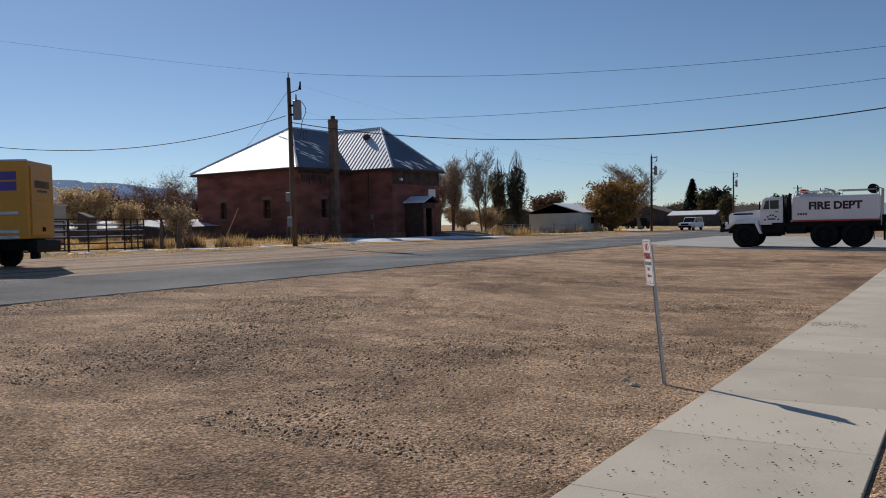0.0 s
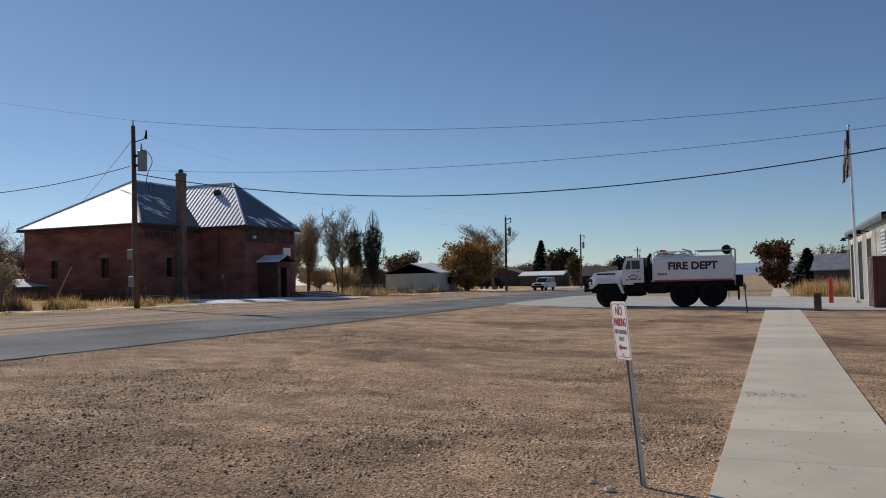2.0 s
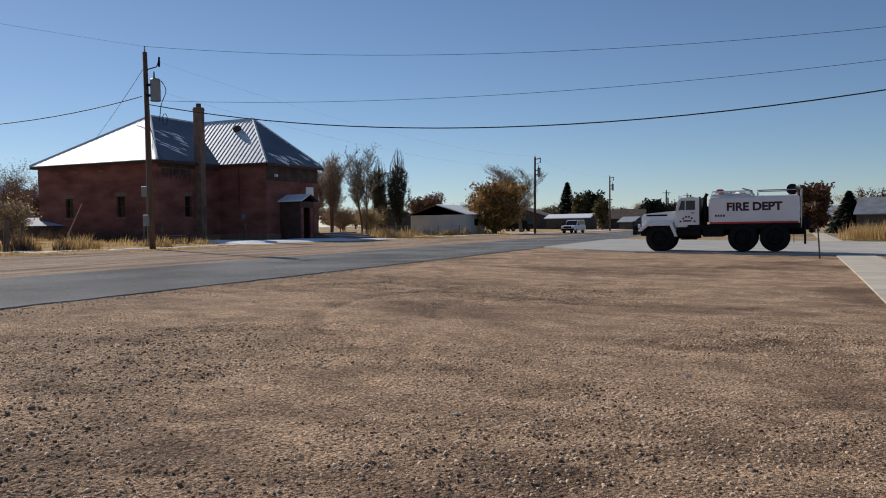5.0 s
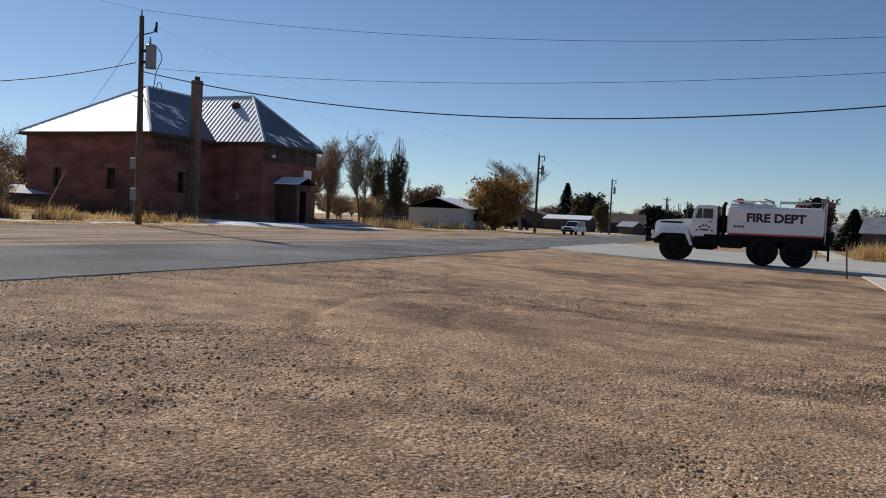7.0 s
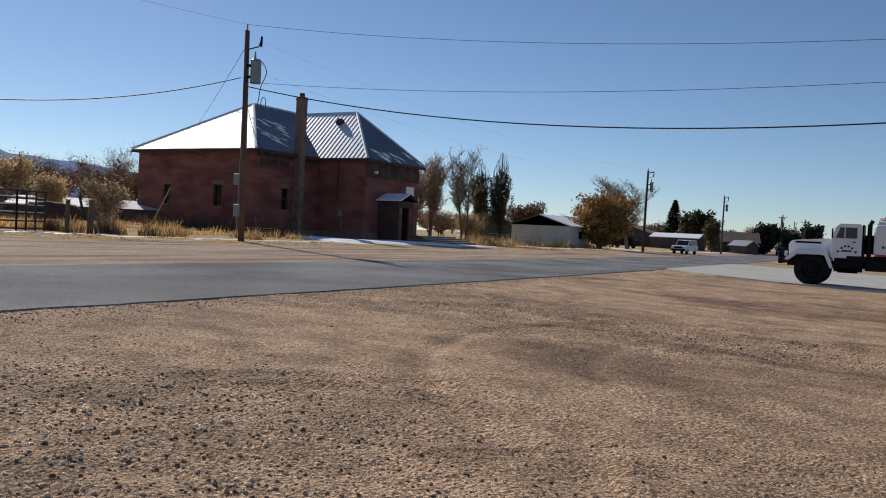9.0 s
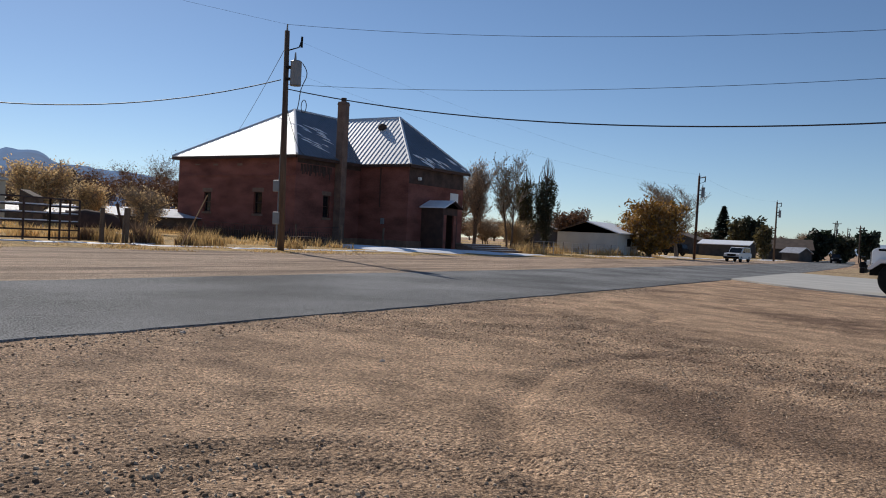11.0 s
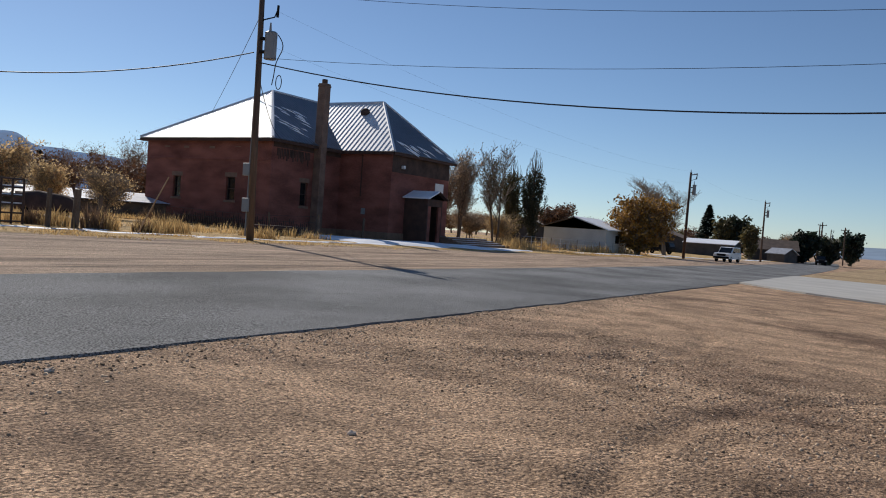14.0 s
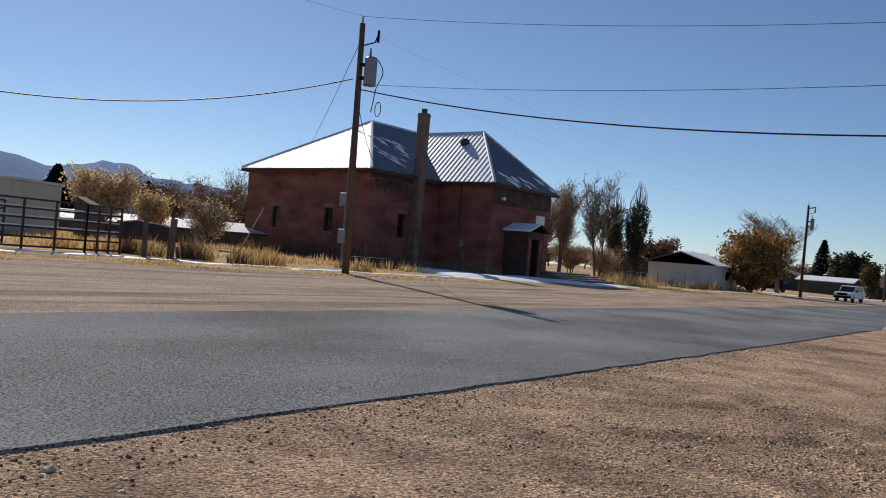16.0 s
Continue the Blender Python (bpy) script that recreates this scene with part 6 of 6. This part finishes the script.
# ---- snow on the ground ----
def snow_patch(x, y, rx, ry_, seed, thick=0.05):
    rng = random.Random(seed)
    bm = bmesh.new()
    n = 26
    ph = [rng.uniform(0, 6.28) for _ in range(4)]
    rings = []
    for q, hgt in ((1.0, 0.0), (0.86, 0.7), (0.5, 1.0)):
        ring = []
        for k in range(n):
            a = 2 * math.pi * k / n
            f = q * (1 + 0.25 * math.sin(2 * a + ph[0]) + 0.2 * math.sin(3 * a + ph[1]) + 0.16 * math.sin(5 * a + ph[2]) + 0.1 * math.sin(9 * a + ph[3]))
            px, py = x + rx * f * math.cos(a), y + ry_ * f * math.sin(a)
            ring.append(bm.verts.new((px, py, gz(px, py) + 0.02 + thick * hgt)))
        rings.append(ring)
    for r in range(2):
        for k in range(n):
            j = (k + 1) % n
            bm.faces.new((rings[r][k], rings[r][j], rings[r + 1][j], rings[r + 1][k]))
    bm.faces.new(rings[2])
    ob = part("snow_patch", bm, M_SNOW, smooth=True)
    return tagged(ob, "thin melting patch of old snow on dry grass", "snow", "snow patches")


snow_patch(-38.9, 52.6, 3.2, 4.2, 1, 0.15)
snow_patch(-37.8, 59.5, 2.6, 4.8, 2, 0.15)
snow_patch(-36.0, 65.5, 1.1, 4.2, 3, 0.08)
snow_patch(-36.0, 50.0, 0.7, 1.6, 4, 0.03)
for k, (x, y, a, b) in enumerate(((-35.6, 34.6, 0.3, 2.3), (-35.3, 38.8, 0.3, 2.2), (-36.3, 31.4, 0.3, 1.3), (-36.9, 29.3, 0.3, 1.2), (-37.2, 27.3, 0.25, 1.0), (-35.2, 43.0, 0.3, 2.2), (-35.6, 46.5, 0.3, 1.5), (-37.4, 33.0, 0.3, 0.5), (-36.5, 25.0, 0.25, 1.1), (-34.9, 36.8, 0.2, 0.9), (-36.6, 28.1, 0.2, 0.6))):
    snow_patch(x, y, a, b, 20 + k, 0.04)
for k, (x, y, a, b) in enumerate(((-36.2, 86, 0.8, 6), (-36.8, 97, 0.7, 4), (-37.0, 118, 0.9, 9), (-36.3, 136, 0.9, 7), (-37, 156, 1.0, 9), (-42, 121, 2.5, 3.0), (-38, 172, 1.2, 8), (-62, 40, 3.0, 4), (-67, 38, 3.0, 4), (-50, 40.5, 1.2, 2.0))):
    snow_patch(x, y, a, b, 50 + k, 0.05)

# wire fence before the white house
wf = thing("wire_fence", Matrix(), "low chain-link fence with thin steel posts", "fence")
for k in range(16):
    y = 74 + 2.2 * k
    x = -38.6 - 0.03 * (y - 74)
    part("post", tube((x, y, gz(x, y) - 0.1), (x, y, gz(x, y) + 1.15), 0.035, 0.035, 6), M_STEEL if k % 3 else M_OLDWOOD, wf)
for z in (0.3, 0.7, 1.1):
    part("rail", tube((-38.6, 74, gz(-38.6, 74) + z), (-39.6, 107, gz(-39.6, 107) + z), 0.012, 0.012, 4), M_STEEL, wf)


# ---- loose gravel and stones ----
def stones(name, xa, ya, ra, seed, label, material, blocky):
    """Many small angular stones lying on the dirt, as one mesh."""
    rng = np.random.default_rng(seed)
    gx, gy = np.array(xs), np.array(ys)
    grid = np.array([v[2] for v in verts]).reshape(len(ys), len(xs))
    i = np.clip(np.searchsorted(gx, xa) - 1, 0, len(gx) - 2)
    j = np.clip(np.searchsorted(gy, ya) - 1, 0, len(gy) - 2)
    u, v = (xa - gx[i]) / (gx[i + 1] - gx[i]), (ya - gy[j]) / (gy[j + 1] - gy[j])
    z = (grid[j, i] * (1 - u) + grid[j, i + 1] * u) * (1 - v) + (grid[j + 1, i] * (1 - u) + grid[j + 1, i + 1] * u) * v
    n = len(xa)
    ang = rng.uniform(0, 6.283, n)[:, None] + np.array([0, 1.57, 3.14, 4.71])[None, :] + rng.uniform(-0.4, 0.4, (n, 4))
    rad = ra[:, None] * rng.uniform(0.7, 1.35, (n, 4))
    m = 8 if blocky else 5
    pts = np.zeros((n, m, 3))
    pts[:, :4, 0], pts[:, :4, 1] = xa[:, None] + np.cos(ang) * rad, ya[:, None] + np.sin(ang) * rad
    pts[:, :4, 2] = z[:, None] - 0.25 * ra[:, None]
    lean = rng.normal(0, 0.18, (n, 2)) * ra[:, None]
    if blocky:
        shrink = rng.uniform(0.45, 0.85, (n, 4))
        pts[:, 4:, 0], pts[:, 4:, 1] = xa[:, None] + lean[:, :1] + np.cos(ang) * rad * shrink, ya[:, None] + lean[:, 1:] + np.sin(ang) * rad * shrink
        pts[:, 4:, 2] = z[:, None] + ra[:, None] * rng.uniform(0.35, 0.7, (n, 1)) + ra[:, None] * rng.normal(0, 0.14, (n, 4))
        corners = [(0, 1, 5), (0, 5, 4), (1, 2, 6), (1, 6, 5), (2, 3, 7), (2, 7, 6), (3, 0, 4), (3, 4, 7), (4, 5, 6), (4, 6, 7)]
    else:
        pts[:, 4, 0], pts[:, 4, 1] = xa + lean[:, 0], ya + lean[:, 1]
        pts[:, 4, 2] = z + ra * rng.uniform(0.35, 0.75, n)
        corners = [(0, 1, 4), (1, 2, 4), (2, 3, 4), (3, 0, 4)]
    tri = (np.arange(n)[:, None, None] * m + np.array(corners)[None]).reshape(-1, 3)
    me = bpy.data.meshes.new(name)
    me.vertices.add(n * m)
    me.vertices.foreach_set("co", pts.ravel())
    me.loops.add(len(tri) * 3)
    me.loops.foreach_set("vertex_index", tri.ravel().astype(np.int32))
    me.polygons.add(len(tri))
    me.polygons.foreach_set("loop_start", np.arange(0, len(tri) * 3, 3, dtype=np.int32))
    me.update(calc_edges=True)
    return tagged(part(name, me, material), label, "gravel", kind="stuff")


rs_ = random.Random(17)
rn = np.random.default_rng(17)
xa, ya = rn.uniform(-15.4, -1.25, 265000), 4.5 + 20 * rn.random(265000) ** 1.3
cell = {}
keep_ = np.zeros(len(xa), bool)
chance = rn.random(len(xa))
for k in range(len(xa)):
    key = (round(xa[k] * 2.5), round(ya[k] * 2.5))
    if key not in cell:
        px, py = key[0] / 2.5, key[1] / 2.5
        cell[key] = max(0.15, 0.5 + 1.5 * noise.noise((px * 0.3, py * 0.22, 4.0)) + 0.5 * noise.noise((px * 0.9, py * 0.9, 7.0)) + (0.25 if px < -7 and py < 13 else 0.0) + (0.55 if px > -4.6 + 0.6 * noise.noise((py, 1.0, 0.0)) and py < 11.5 + noise.noise((px, 2.0, 0.0)) else 0.0))
    keep_[k] = chance[k] < cell[key]
xa, ya = xa[keep_], ya[keep_]
thick = np.array([cell[(round(a * 2.5), round(b * 2.5))] for a, b in zip(xa, ya)])
ra = 0.0045 + (0.006 + 0.009 * np.clip(thick, 0, 1.3)) * rn.random(len(xa)) ** (9 - 4 * np.clip(thick, 0, 1))
ye = rn.uniform(6, 36, 14000)
xe = np.array([near_edge(y) for y in ye]) - 0.1 + np.abs(rn.normal(0, 0.5, len(ye)))
re_ = 0.006 + 0.016 * rn.random(len(ye)) ** 4
xw, yw = rn.uniform(0.4, 2.5, 4000), rn.uniform(4, 20, 4000)
sx, sy = np.concatenate((xa, xe, xw)), np.concatenate((ya, ye, yw))
sr = np.concatenate((ra, re_, 0.006 + 0.012 * rn.random(4000)))
coarse = sr > 0.0095
stones("loose_gravel", sx[~coarse], sy[~coarse], sr[~coarse], 5, "fine loose tan gravel scattered over packed dirt", M_PEB, False)
stones("coarse_gravel", sx[coarse], sy[coarse], sr[coarse], 6, "coarse angular brown gravel scattered over packed dirt", M_PEB, True)
big = []
for x, y, r in ((-1.95, 7.75, 0.04), (-2.12, 7.95, 0.035), (-7.1, 11.31, 0.03), (-11.73, 16.47, 0.03), (-14.4, 16.07, 0.035), (-3.7, 12.5, 0.028), (-5.2, 10.2, 0.025)):
    bm = bmesh.new()
    bmesh.ops.create_icosphere(bm, subdivisions=2, radius=r)
    for v in bm.verts:
        v.co *= 1 + 0.5 * noise.noise(v.co * (1.2 / r) + Vector((x, y, 0)))
        v.co.z *= 0.65
    ob = part("stone", bm, M_STONES)
    ob.location = (x, y, gz(x, y) + lot_height(x, y) + r * 0.3)
    tagged(ob, "fist-sized pale stone lying on the gravel", "stone", "larger stones")
# dry leaves blown on to the walk
vs, fs = [], []
for _ in range(420):
    y = rs_.choice((rs_.uniform(3, 6.5), rs_.uniform(3, 7), rs_.uniform(3, 14), rs_.gauss(13.4, 0.15)))
    x = rs_.uniform(-1.1, 0.33)
    if 13 < y < 13.8:
        x = rs_.uniform(-1.15, -0.4)
    s, a = rs_.uniform(0.006, 0.016), rs_.uniform(0, 6.28)
    z = gz(0, y) + 0.066 - 0.004 * x
    o = len(vs)
    c, d = math.cos(a) * s, math.sin(a) * s
    vs += [(x - c, y - d, z), (x + d * 0.6, y - c * 0.6, z + s * 0.5), (x + c, y + d, z + s * 0.2), (x - d * 0.6, y + c * 0.6, z + s * 0.7)]
    fs.append((o, o + 1, o + 2, o + 3))
tagged(part("fallen_leaves", raw("fallen_leaves", vs, fs), L_RUST), "small dry brown leaves scattered over the walk", "leaves", kind="stuff")
